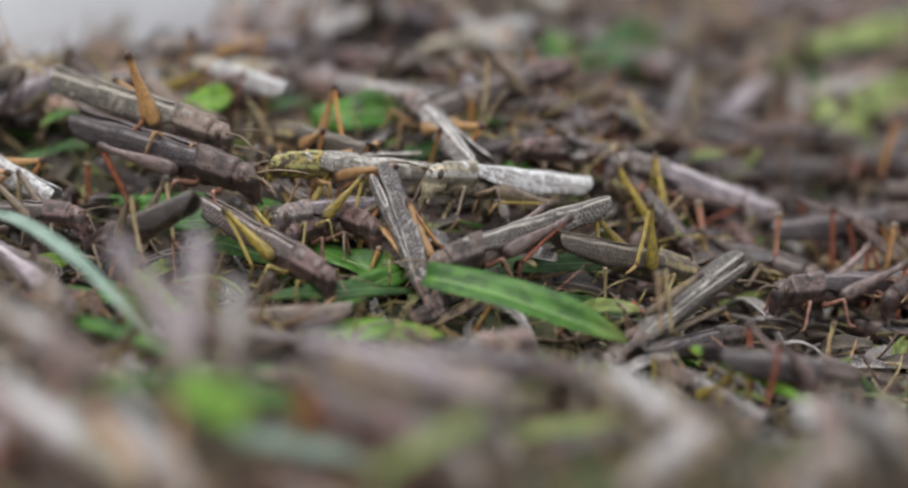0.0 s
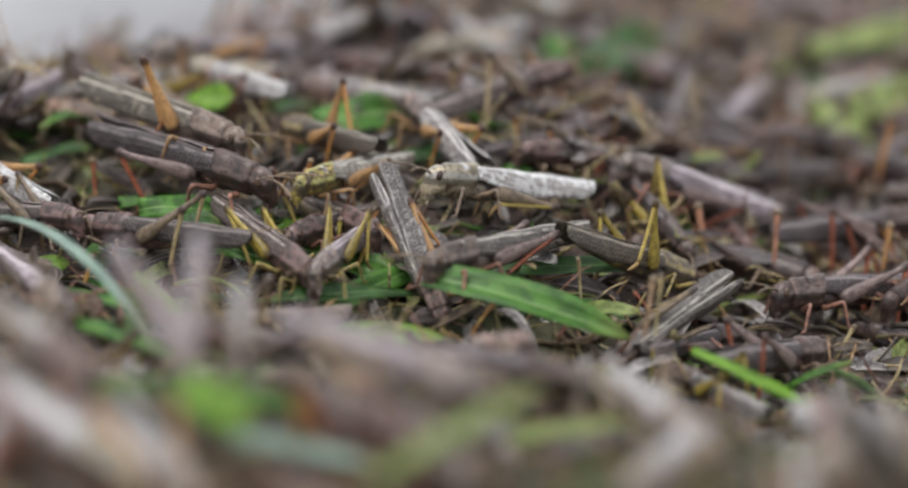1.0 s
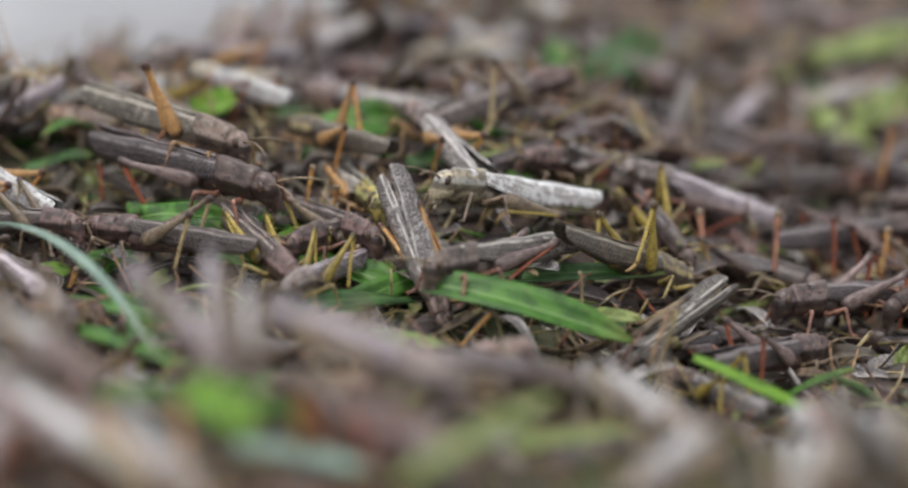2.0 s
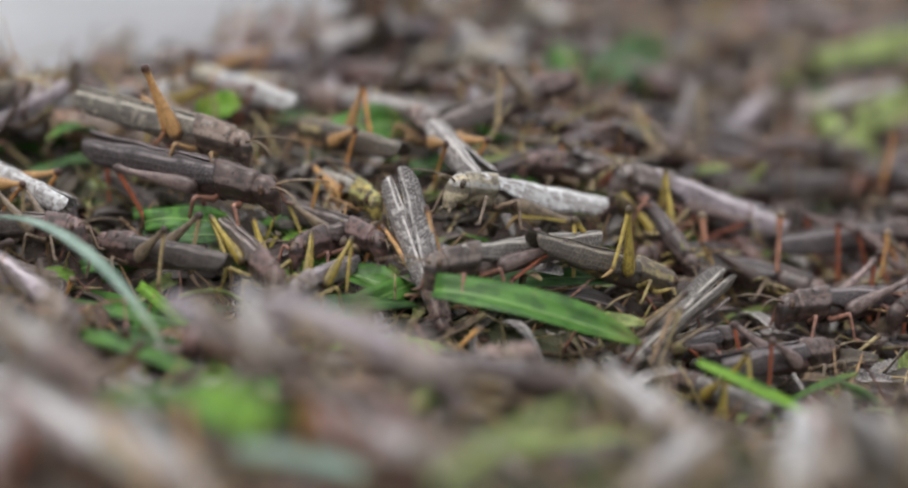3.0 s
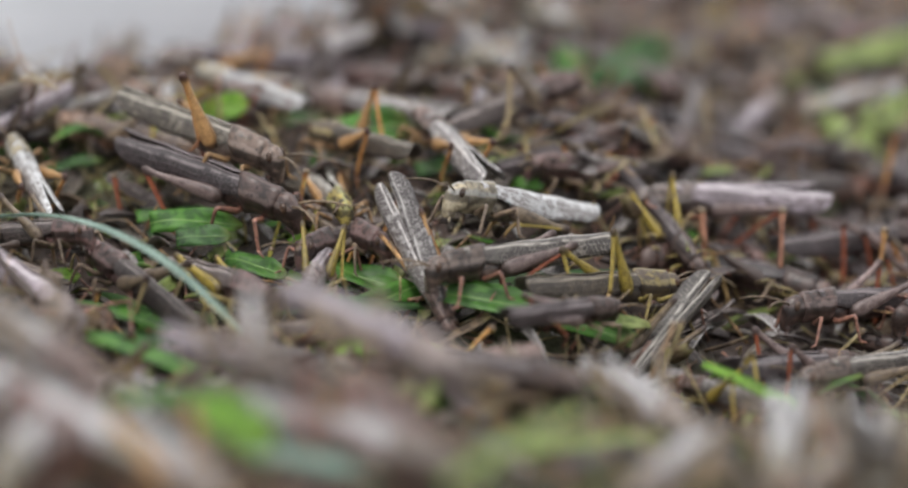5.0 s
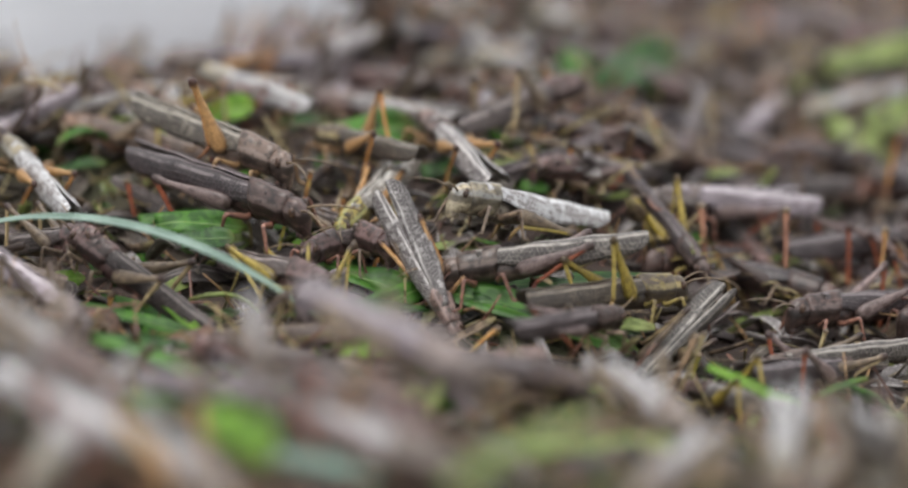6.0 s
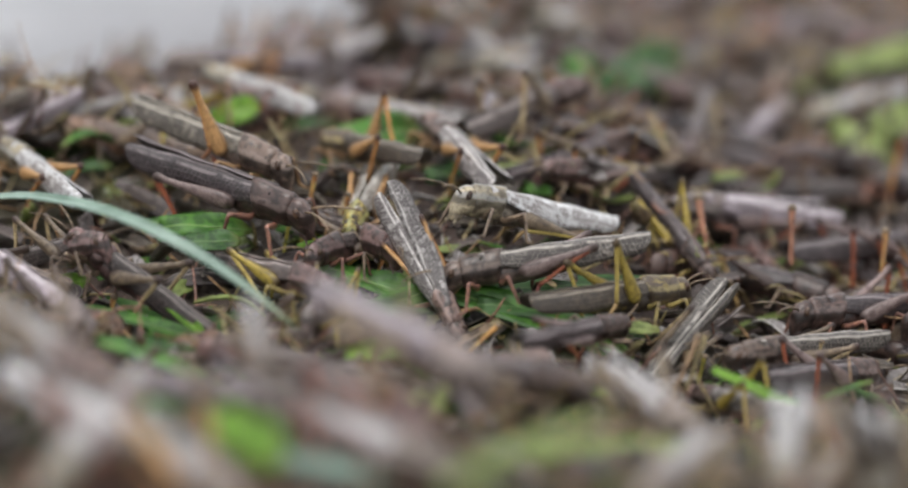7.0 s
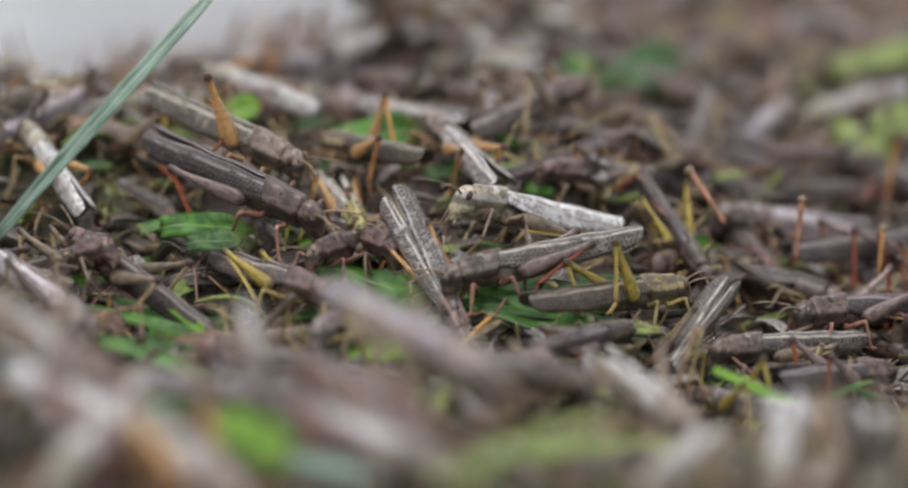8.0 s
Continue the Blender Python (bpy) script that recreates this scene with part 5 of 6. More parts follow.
# ---- stalks seen singly, some of them standing in for locust shins ----
# tone, length, thickness, sag, label, rows
STEMS = {
    'orange_low': ('orange', 0.0152, 0.0017, 0.02, '', [
        (0, 0.0145, -0.0518, -0.0045, 0.0, 58.2, 180.0),
        (1.5, 0.0141, -0.0518, -0.0053, 0.0, 52.5, 180.0),
        (3, 0.0064, -0.0623, -0.0083, 0.0, 44.5, 180.0),
        (4.5, 0.0086, -0.0615, -0.0077, 0.0, 46.9, 180.0),
        (6, 0.0092, -0.0584, -0.008, 0.0, 42.4, 180.0),
        (8, 0.0057, -0.0479, -0.0054, 0.0, 45.8, 180.0),
    ]),
    'pale_low': ('straw', 0.0194, 0.0013, 0.0, '', [
        (0, 0.0513, -0.0276, -0.0019, 0.0, 89.2, 0.0),
        (1.5, 0.0405, -0.0262, 0.0028, 0.0, 84.3, 0.0),
        (3, 0.0463, -0.0452, -0.0051, 0.0, 87.3, 0.0),
        (4.5, 0.0364, -0.0418, -0.0007, 0.0, 86.2, 0.0),
        (6, 0.0386, -0.0559, -0.0045, 0.0, 87.4, 0.0),
        (8, 0.0382, -0.0563, -0.0044, 0.0, 87.0, 0.0),
    ]),
    'yellow_right': ('yellow', 0.0137, 0.0018, 0.0, 'slender yellow stalk rising from the soil', [
        (0, 0.0843, -0.0707, -0.0237, 0.0, 69.5, 180.0),
        (1.5, 0.0874, -0.0727, -0.0232, 0.0, 87.4, 180.0),
        (3, 0.0857, -0.0754, -0.0237, 0.0, 80.1, 180.0),
        (4.5, 0.088, -0.0662, -0.0232, 0.0, 80.2, 180.0),
        (6, 0.0892, -0.0589, -0.0232, 0.0, 67.6, 180.0),
        (8, 0.0887, -0.0612, -0.023, 0.0, 73.7, 180.0),
    ]),
    'red_low': ('red', 0.0113, 0.0015, 0.0, 'thin dark red stalk beside a dark locust', [
        (0, 0.0612, -0.0153, -0.0164, 0.0, 39.2, -27.1),
        (3, 0.0636, 0.0029, -0.0123, 0.0, 46.2, -29.8),
        (4.5, 0.0531, -0.01, -0.014, 0.0, 30.1, -22.0),
        (6, 0.0521, -0.0128, -0.015, 0.0, 26.1, -18.6),
        (8, 0.0556, -0.0164, -0.0155, 0.0, 34.1, -15.0),
    ]),
    'red_far': ('red', 0.0125, 0.0022, 0.0, '', [
        (0, 0.109, 0.0576, -0.0084, 0.0, 78.5, 0.0),
        (4.5, 0.1149, 0.0725, -0.006, 0.0, 86.0, 0.0),
        (6, 0.118, 0.0744, -0.0064, 0.0, 86.9, 0.0),
        (8, 0.1207, 0.0751, -0.0065, 0.0, 87.2, 0.0),
    ]),
    'red_far_b': ('red', 0.0137, 0.0022, 0.0, '', [
        (0, 0.1593, 0.0757, -0.0094, 0.0, 83.0, 180.0),
        (6, 0.1617, 0.0816, -0.0083, 0.0, 78.5, 180.0),
        (8, 0.1558, 0.0845, -0.0078, 0.0, 79.0, 180.0),
    ]),
    # an orange locust tibia below its knee, added as a loose stem
    'orange_mid': ('orange', 0.0087, 0.0019, 0.02, '', [
        (0, -0.0256, -0.0184, 0.0029, 0.0, 69.7, 180.0),
        (3, -0.036, -0.0082, 0.0059, 0.0, 63.7, 180.0),
        (4.5, -0.0372, -0.0058, 0.0071, 0.0, 70.4, 180.0),
        (6, -0.0396, -0.0078, 0.0048, 0.0, 48.1, 180.0),
        (8, -0.0413, -0.0066, 0.0048, 0.0, 45.2, 180.0),
    ]),
    'straw_mid': ('yellow', 0.0138, 0.0016, 0.01, '', [
        (0, -0.0306, -0.0026, 0.0124, 0.0, 77.7, 180.0),
        (1.5, -0.0421, -0.0078, 0.0109, 0.0, 86.0, 180.0),
        (3, -0.0445, -0.0082, 0.0107, 0.0, 83.2, 180.0),
        (4.5, -0.0495, 0.0068, 0.0156, 0.0, 80.1, 180.0),
        (6, -0.0552, 0.0106, 0.0162, 0.0, 71.3, 180.0),
        (8, -0.0585, 0.0106, 0.0161, 0.0, 70.7, 180.0),
    ]),
    'straw_left': ('yellow', 0.0106, 0.0016, 0.01, '', [
        (0, -0.0803, -0.0027, 0.0093, 0.0, 77.8, 180.0),
        (3, -0.0634, -0.0013, 0.0088, 0.0, 61.6, 180.0),
        (6, -0.0678, -0.0163, 0.0047, 0.0, 79.9, 180.0),
        (8, -0.0678, -0.0215, 0.003, 0.0, 80.6, 180.0),
    ]),
    'orange_left': ('orange', 0.0105, 0.002, 0.0, '', [
        (0, -0.1156, -0.0198, 0.0033, 0.0, 77.3, 180.0),
        (3, -0.1311, -0.0288, -0.0004, 0.0, 65.4, 180.0),
        (6, -0.1204, -0.0367, -0.0023, 0.0, 80.4, 180.0),
        (8, -0.1225, -0.0352, -0.002, 0.0, 74.7, 180.0),
    ]),
    'orange_back': ('orange', 0.0144, 0.0032, 0.0, '', [
        (0, 0.0067, 0.0768, 0.0372, 0.0, 89.9, 0.0),
        (3, 0.009, 0.0904, 0.0398, 0.0, 87.0, 0.0),
        (6, 0.0081, 0.0884, 0.0396, 0.0, 88.3, 0.0),
        (8, 0.0086, 0.0971, 0.0401, 0.0, 88.2, 0.0),
    ]),
    'orange_mid_b': ('orange', 0.0222, 0.0017, 0.01, '', [
        (0, -0.0486, 0.0103, 0.025, 0.0, 82.4, 180.0),
        (1.5, -0.051, 0.0182, 0.0273, 0.0, 81.6, 180.0),
        (3, -0.0492, 0.0159, 0.0262, 0.0, 76.8, 180.0),
        (4.5, -0.0559, 0.0186, 0.0271, 0.0, 77.4, 180.0),
        (8, -0.0564, 0.0206, 0.0279, 0.0, 80.4, 180.0),
    ]),
    'yellow_mid_b': ('yellow', 0.0146, 0.0015, 0.01, '', [
        (0, -0.0651, -0.0029, 0.0135, 0.0, 85.0, 180.0),
        (1.5, -0.0634, -0.0029, 0.0135, 0.0, 85.3, 180.0),
        (3, -0.0636, 0.0082, 0.0158, 0.0, 67.9, 180.0),
        (6, -0.0641, 0.003, 0.015, 0.0, 77.4, 180.0),
        (8, -0.065, 0.005, 0.0157, 0.0, 80.6, 180.0),
    ]),
    'orange_mid_c': ('orange', 0.0148, 0.0018, 0.01, '', [
        (0, -0.0394, 0.0084, 0.0171, 0.0, 81.5, 180.0),
        (1.5, -0.0424, 0.0124, 0.0184, 0.0, 83.8, 180.0),
        (3, -0.0419, 0.0239, 0.0216, 0.0, 80.5, 180.0),
        (4.5, -0.0431, 0.0147, 0.0188, 0.0, 78.4, 180.0),
        (8, -0.0451, 0.0243, 0.0218, 0.0, 79.2, 180.0),
    ]),
    'red_left': ('red', 0.0138, 0.0019, 0.0, 'thin reddish stalk beside dark wings', [
        (0, -0.1315, 0.0284, 0.0222, 0.0, 87.7, 0.0),
        (3, -0.1276, 0.038, 0.025, 0.0, 87.2, 0.0),
        (6, -0.1229, 0.0289, 0.0223, 0.0, 79.8, 0.0),
        (7.2, -0.1172, 0.0488, 0.0277, 0.0, 73.0, 0.0),
        (8, -0.1162, 0.0507, 0.0255, 0.0, 48.3, 0.0),
    ]),
    'straw_right': ('straw', 0.0167, 0.0015, 0.0, '', [
        (0, 0.1288, -0.0329, -0.0197, 0.0, 78.4, 180.0),
        (3, 0.1456, -0.0111, -0.0252, 0.0, 37.9, 180.0),
        (4.5, 0.1442, -0.0041, -0.0258, 0.0, 33.1, 180.0),
        (6, 0.122, -0.022, -0.0188, 0.0, 74.0, 180.0),
        (8, 0.1176, -0.0319, -0.0199, 0.0, 64.0, 180.0),
    ]),
    'yellow_low': ('yellow', 0.0118, 0.0016, 0.0, '', [
        (0, 0.0651, -0.0709, -0.0207, 0.0, 86.5, 180.0),
        (4.5, 0.0652, -0.0446, -0.0175, 0.0, 83.4, 180.0),
        (6, 0.0767, -0.0448, -0.0207, 0.0, 75.1, 180.0),
        (8, 0.0773, -0.0402, -0.0203, 0.0, 83.7, 180.0),
    ]),
    # this and the next: right_v's hind shins, added as loose stems
    'straw_pair': ('straw', 0.0197, 0.0017, 0.0, 'pale upright locust shin, a loose stem, beside parted wings', [
        (0, 0.0690, -0.0620, 0.0061, 0, 76.8, -64.6),
        (1, 0.0675, -0.0620, 0.0054, 0, 77.2, -118.1),
        (1.5, 0.0724, -0.0620, -0.0037, 0, 70.6, -142),
        (3, 0.0722, -0.0620, -0.0018, 0, 66.3, -151.3),
        (4, 0.0698, -0.0620, -0.0035, 0, 65.5, -152.5),
        (4.5, 0.0691, -0.0620, -0.0040, 0, 66.1, -151.3),
        (6, 0.0766, -0.0620, -0.0088, 0, 63.5, -150.2),
        (8, 0.0743, -0.0620, -0.0054, 0, 70.2, -139.8),
    ]),
    'brown_pair': ('brown', 0.0192, 0.0021, 0.0, 'brown upright locust shin, a loose stem, beside parted wings', [
        (0, 0.0661, -0.0650, 0.0061, 0, 77.1, -74.1),
        (1, 0.0646, -0.0650, 0.0053, 0, 75.5, -125.8),
        (1.5, 0.0695, -0.0650, -0.0036, 0, 68, -145.6),
        (3, 0.0693, -0.0650, -0.0018, 0, 63.7, -153.5),
        (4, 0.0670, -0.0650, -0.0034, 0, 62.8, -154.5),
        (4.5, 0.0662, -0.0650, -0.0040, 0, 63.4, -153.5),
        (6, 0.0737, -0.0650, -0.0088, 0, 60.4, -152.6),
        (8, 0.0715, -0.0650, -0.0054, 0, 67.6, -143.8),
    ]),
    # the three shin stems stand in for hind legs of locusts
    'shin_far': ('russet', 0.0209, 0.0024, 0.0, 'reddish upright locust shin, a loose stem, among dim locusts', [
        (0, 0.1171, 0.03, 0.0032, 0.0, 77.5, -108.9),
        (4.5, 0.1146, 0.03, 0.0104, 0.0, 77.8, -103.4),
        (6.5, 0.1136, 0.03, 0.0126, 0.0, 78.5, -88.3),
        (8, 0.1172, 0.03, 0.0169, 0.0, 79.0, -121.3),
    ]),
    'shin_slant': ('russet', 0.0231, 0.0026, 0.0, 'reddish slanting locust shin, a loose stem, among dim locusts', [
        (0, 0.0888, 0.04, 0.0052, 0.0, 75.3, -47.3),
        (6.5, 0.0828, 0.04, 0.0125, 0.0, 78.0, -65.7),
        (8, 0.0773, 0.04, 0.0254, 0.0, 53.9, -14.7),
    ]),
    'shin_end': ('orange', 0.0163, 0.0022, 0.0, 'orange upright locust shin, a loose stem, among dim locusts', [
        (0, 0.159, 0.03, -0.0006, 0.0, 72.6, -128.0),
        (8, 0.1466, 0.03, 0.0063, 0.0, 74.2, -110.3),
    ]),
    'front_tan': ('orange', 0.0171, 0.0045, 0.0, '', [
        (0, -0.0383, -0.2434, 0.0259, 0.0, 86.7, 180.0),
        (3, -0.0391, -0.2417, 0.026, 0.0, 88.3, 180.0),
        (8, -0.0184, -0.2189, 0.0235, 0.0, 84.3, 180.0),
    ]),
}
STEM = {}
for key, (tone, length, thick, sag, label, rows) in STEMS.items():
    STEM[key] = stalk(pose(*rows[0][1:]), tone, length, thick, sag, label)

# ---- the rest of the swarm, settled on soil and on one another ----
CELL = 0.004
NX, NY = 340, 380
X0, YB = -0.68, -0.50
top = np.array([[rise(X0 + i * CELL, YB + j * CELL) for j in range(NY)] for i in range(NX)])


def cell(x, y):
    return min(NX - 1, max(0, int((x - X0) / CELL))), min(NY - 1, max(0, int((y - YB) / CELL)))


def settled(x, y, heading, size, steep=22.0, sink=0.0025):
    """The pose at which a locust lies on what is under it; raises the pile there."""
    c, s = math.cos(radians(heading)), math.sin(radians(heading))
    axis = [(-0.028 + 0.009 * i) * size for i in range(7)]
    hs = [max(top[cell(x + c * a - s * b, y + s * a + c * b)] for b in (-0.003, 0.0, 0.003)) for a in axis]
    fit_a, fit_b = np.polyfit(axis, hs, 1)
    pitch = max(-steep, min(steep, math.degrees(math.atan(fit_a))))
    z = fit_b + 0.35 * (max(hs) - fit_b) - sink
    for a in np.arange(-0.034, 0.030, 0.003):
        for b in (-0.004, 0.0, 0.004):
            i, j = cell(x + c * a * size - s * b, y + s * a * size + c * b)
            top[i, j] = max(top[i, j], z + math.tan(radians(pitch)) * a + 0.0095)
    return pose(x, y, z, 0, -pitch, heading)


spots, low_spots = [], []
for key, (tone, legs, left, right, spread, lift, size, label, rows) in HEROES.items():
    for row in rows:
        m = pose(*row[1:])
        for a in (-0.034, -0.02, -0.005, 0.01, 0.026):
            spots.append(m @ Vector((a, 0, 0.009)))
for key, (tone, length, width, bend, fold, ripple, blunt, label, rows) in LEAVES.items():
    if length < 0.1:
        for a in (0.2, 0.5, 0.8):
            low_spots.append(pose(*rows[0][1:]) @ Vector((a * length, 0, 0.0)))


SPOTS, LOW_SPOTS = np.array(spots), np.array(low_spots)


def blocks(x, y, z, tall=0.017):
    """Would something lying there crowd or overtop one of the locusts or leaves placed singly?"""
    if -0.27 < y < -0.10 and z + tall > 0.2178 - (y + 0.873) * ((0.301 if x > 0 else 0.301 + 0.002 * max(-1.0, x / 0.04)) + 0.017 * min(1.0, max(0.0, (x - 0.02) / 0.05))):
        return True  # stays under the brow of the hollow
    for q, wide, back, fore, spare in ((LOW_SPOTS, 0.015, -0.08, 0.010, 0.0), (SPOTS, 0.020, -0.30, 0.012, 0.004)):
        dx, dy = np.abs(x - q[:, 0]), y - q[:, 1]
        if np.any((dx < wide) & (dy > back) & (dy < fore) & (z + tall > q[:, 2] - spare - dy * 0.245)):
            return True
    return False


def half_width(y):
    return 0.1763 * (y + 0.90) + 0.03


rng = random.Random(11)
TONES = ["grey"] * 6 + ["dark"] * 8 + ["mauve"] * 6 + ["olive"] * 3 + ["pale"] * 3 + ["ash"] * 3 + ["rust"] * 6
LEGS = ["brown"] * 4 + ["rust"] * 6 + ["straw"] * 4 + ["red"] * 4 + ["tan"] * 3 + ["yellow"] * 2


def hind(high):
    if rng.random() < high:
        return (rng.uniform(4, 26), rng.uniform(30, 62), rng.uniform(16, 55))
    return (rng.uniform(4, 14), rng.uniform(4, 24), rng.uniform(14, 45))


def on_slab(x, y, margin=0.05):
    p = SLAB_POSE.inverted() @ Vector((x, y, 0.03))
    return abs(p.x) < 0.83 + margin and abs(p.y) < 0.63 + margin


def template(tone, legs, left, right, spread, flare):
    """One locust's parts as plain arrays, for the joined layer."""
    root = locust(Matrix(), tone, legs, left, right, spread, flare=flare)
    kids = root.children_recursive
    co, loops, sizes, mats, uvs = [], [], [], [], []
    base = 0
    for o in kids:
        if o.name.startswith(("eye", "antenna")):
            continue
        m = o.matrix_basis if o.parent == root else o.parent.matrix_basis @ o.matrix_basis
        me = o.data
        v = np.empty(len(me.vertices) * 3)
        me.vertices.foreach_get("co", v)
        v = v.reshape(-1, 3) @ np.array(m.to_3x3()).T + np.array(m.translation)
        li = np.empty(len(me.loops), dtype=int)
        me.loops.foreach_get("vertex_index", li)
        sz = np.empty(len(me.polygons), dtype=int)
        me.polygons.foreach_get("loop_total", sz)
        uv = np.zeros(len(me.loops) * 2)
        if me.uv_layers:
            me.uv_layers[0].data.foreach_get("uv", uv)
        if me.materials[0] not in LAYER_MATERIALS:
            LAYER_MATERIALS.append(me.materials[0])
        mats.append(np.full(len(sz), LAYER_MATERIALS.index(me.materials[0])))
        co.append(v)
        loops.append(li + base)
        sizes.append(sz)
        uvs.append(uv.reshape(-1, 2))
        base += len(v)
    for o in (*kids, root):
        bpy.data.objects.remove(o)
    return [np.concatenate(a) for a in (co, loops, sizes, mats, uvs)]


LAYER_MATERIALS = []


def layer(name, label, places):
    """Many locusts joined into one mesh, the part of the swarm that nobody could count."""
    kinds = [template(tone, legs, hind(0.3), hind(0.3), rng.uniform(1, 4), rng.uniform(0, 14)) for tone in ("umber", "dark", "rust", "mauve", "grey") for legs in ("rust", "brown", "straw")]
    parts = [[], [], [], [], []]
    base = 0
    for m, size in places:
        # only the darkest kinds in the right hollow: its shade is in their colour
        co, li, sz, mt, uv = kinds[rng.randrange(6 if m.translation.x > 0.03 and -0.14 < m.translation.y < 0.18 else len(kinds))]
        parts[0].append(co * size @ np.array(m.to_3x3()).T + np.array(m.translation))
        parts[1].append(li + base)
        parts[2].append(sz)
        parts[3].append(mt)
        parts[4].append(uv)
        base += len(co)
    co, li, sz, mt, uv = [np.concatenate(p) for p in parts]
    me = bpy.data.meshes.new(name)
    me.vertices.add(len(co))
    me.vertices.foreach_set("co", co.ravel())
    me.loops.add(len(li))
    me.loops.foreach_set("vertex_index", li)
    me.polygons.add(len(sz))
    me.polygons.foreach_set("loop_start", np.concatenate(([0], np.cumsum(sz)[:-1])))
    me.polygons.foreach_set("material_index", mt)
    me.polygons.foreach_set("use_smooth", np.ones(len(sz), dtype=bool))
    me.uv_layers.new(name="UVMap").data.foreach_set("uv", uv.ravel())
    for mat in LAYER_MATERIALS:
        me.materials.append(mat)
    me.update(calc_edges=True)
    me.validate()
    return tagged(new(name, me), label, "locusts", kind="stuff")


def scatter(count, y_from, y_to, widen, tall, tilt, deep, steep=22.0):
    """Settled places for that many locusts."""
    places = []
    for attempt in range(count * 40):
        if len(places) >= count:
            break
        y = rng.uniform(y_from, y_to)
        x = rng.uniform(-1, 1) * (half_width(y) + widen)
        heading = rng.gauss(190, 50) if rng.random() < 0.55 else rng.uniform(0, 360)
        ex, ey = math.cos(radians(heading)), math.sin(radians(heading))
        z = top[cell(x, y)]
        if on_slab(x, y, 0.02) or (x < -0.09 and y > 0.25) or z > rise(x, y) + deep * (0.45 if x > 0.03 and y > 0.03 else 0.15 if x < -0.06 and y > 0.13 else 0.3 if x < -0.10 and y > 0.02 else 1.0):
            continue
        if any(blocks(x + ex * a, y + ey * a, top[cell(x + ex * a, y + ey * a)], tall) for a in (0.0, -0.03, 0.024)):
            continue
        size = rng.uniform(0.84, 1.08)
        places.append((settled(x, y, heading, size, 8.0 if x < -0.05 and y > 0.1 else steep) @ pose(0, 0, 0, max(-35, min(35, rng.gauss(0, tilt))), max(-12, min(12, rng.gauss(0, 0.3 * tilt)))), size))
    return places


layer("locust_layer", "dense layer of dull brown locusts packed over the soil", scatter(150, -0.29, 0.0, 0.05, 0.013, 16, 0.008, 10.0) + scatter(180, 0.0, 0.68, 0.05, 0.010, 16, 0.010, 12.0))


CROWD = []


def crowd(count, y_from, y_to, high, deep, tones=TONES):
    for m, size in scatter(count, y_from, y_to, 0.0, 0.018, 22, deep, 30.0):
        left, right = hind(high), hind(high)
        here = tones
        if m.translation.x < -0.06 and m.translation.y > 0.13:
            # pale tones before the paving put the hazy light there into colour
            here = ["ash", "pale", "mauve", "grey"]
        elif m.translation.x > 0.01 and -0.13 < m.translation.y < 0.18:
            # right-hand hollow: shade painted by choosing nearly all umber locusts
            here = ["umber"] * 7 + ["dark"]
        elif abs(m.translation.x) < 0.07 and m.translation.y > 0.24:
            here = ["pale", "ash", "mauve", "mauve", "grey", "dark"]
        elif m.translation.x > 0.03 and m.translation.y >= 0.10:
            here = ["dark"] * 3 + ["mauve"] * 2 + ["olive", "rust", "rust", "umber", "grey"]
        made = locust(m, rng.choice(here), rng.choice(LEGS), left, right, max(0.3, rng.gauss(1.0, 1.8)), rng.uniform(-2, 2), size, "", rng.choice((0, 0, 6, 12, 20)))
        CROWD.append((made, m, left, right))


crowd(60, -0.27, -0.13, 0.3, 0.010)
crowd(90, -0.13, 0.10, 0.7, 0.015, ["dark"] * 5 + ["rust"] * 3 + ["olive"] * 2 + ["grey"] * 2 + ["mauve"])
crowd(120, 0.06, 0.62, 0.5, 0.021)


def heap(count):
    """Locusts piled against the foot of the paving."""
    pick = random.Random(23)
    while count:
        x, y = pick.uniform(-0.115, 0.01), pick.gauss(0.265, 0.025)
        heading, size = pick.gauss(165, 40), pick.uniform(0.85, 1.05)
        if on_slab(x, y, 0.012):
            continue
        m = settled(x, y, heading, size, 20.0, 0.003) @ pose(0, 0, 0, pick.gauss(0, 14))
        legs = [(pick.uniform(4, 16), pick.uniform(8, 50), pick.uniform(16, 50)) for side in range(2)]
        made = locust(m, pick.choice(("mauve", "mauve", "grey", "rust", "ash", "drab")), pick.choice(LEGS), legs[0], legs[1], pick.uniform(0.6, 3), 0, size, "", pick.choice((0, 8, 16)))
        CROWD.append((made, m, legs[0], legs[1]))
        count -= 1


heap(22)
# a silvery one lying out in the open farther back
m = settled(0.014, 0.205, -118, 1.05, 14.0)
CROWD.append((locust(m, "pale", "brown", (8, 12, 30), (8, 14, 30), 2.5, 0, 1.05, "", 12), m, (8, 12, 30), (8, 14, 30)))

# ---- litter: shed legs and straws, scraps of wing and dry leaf ----


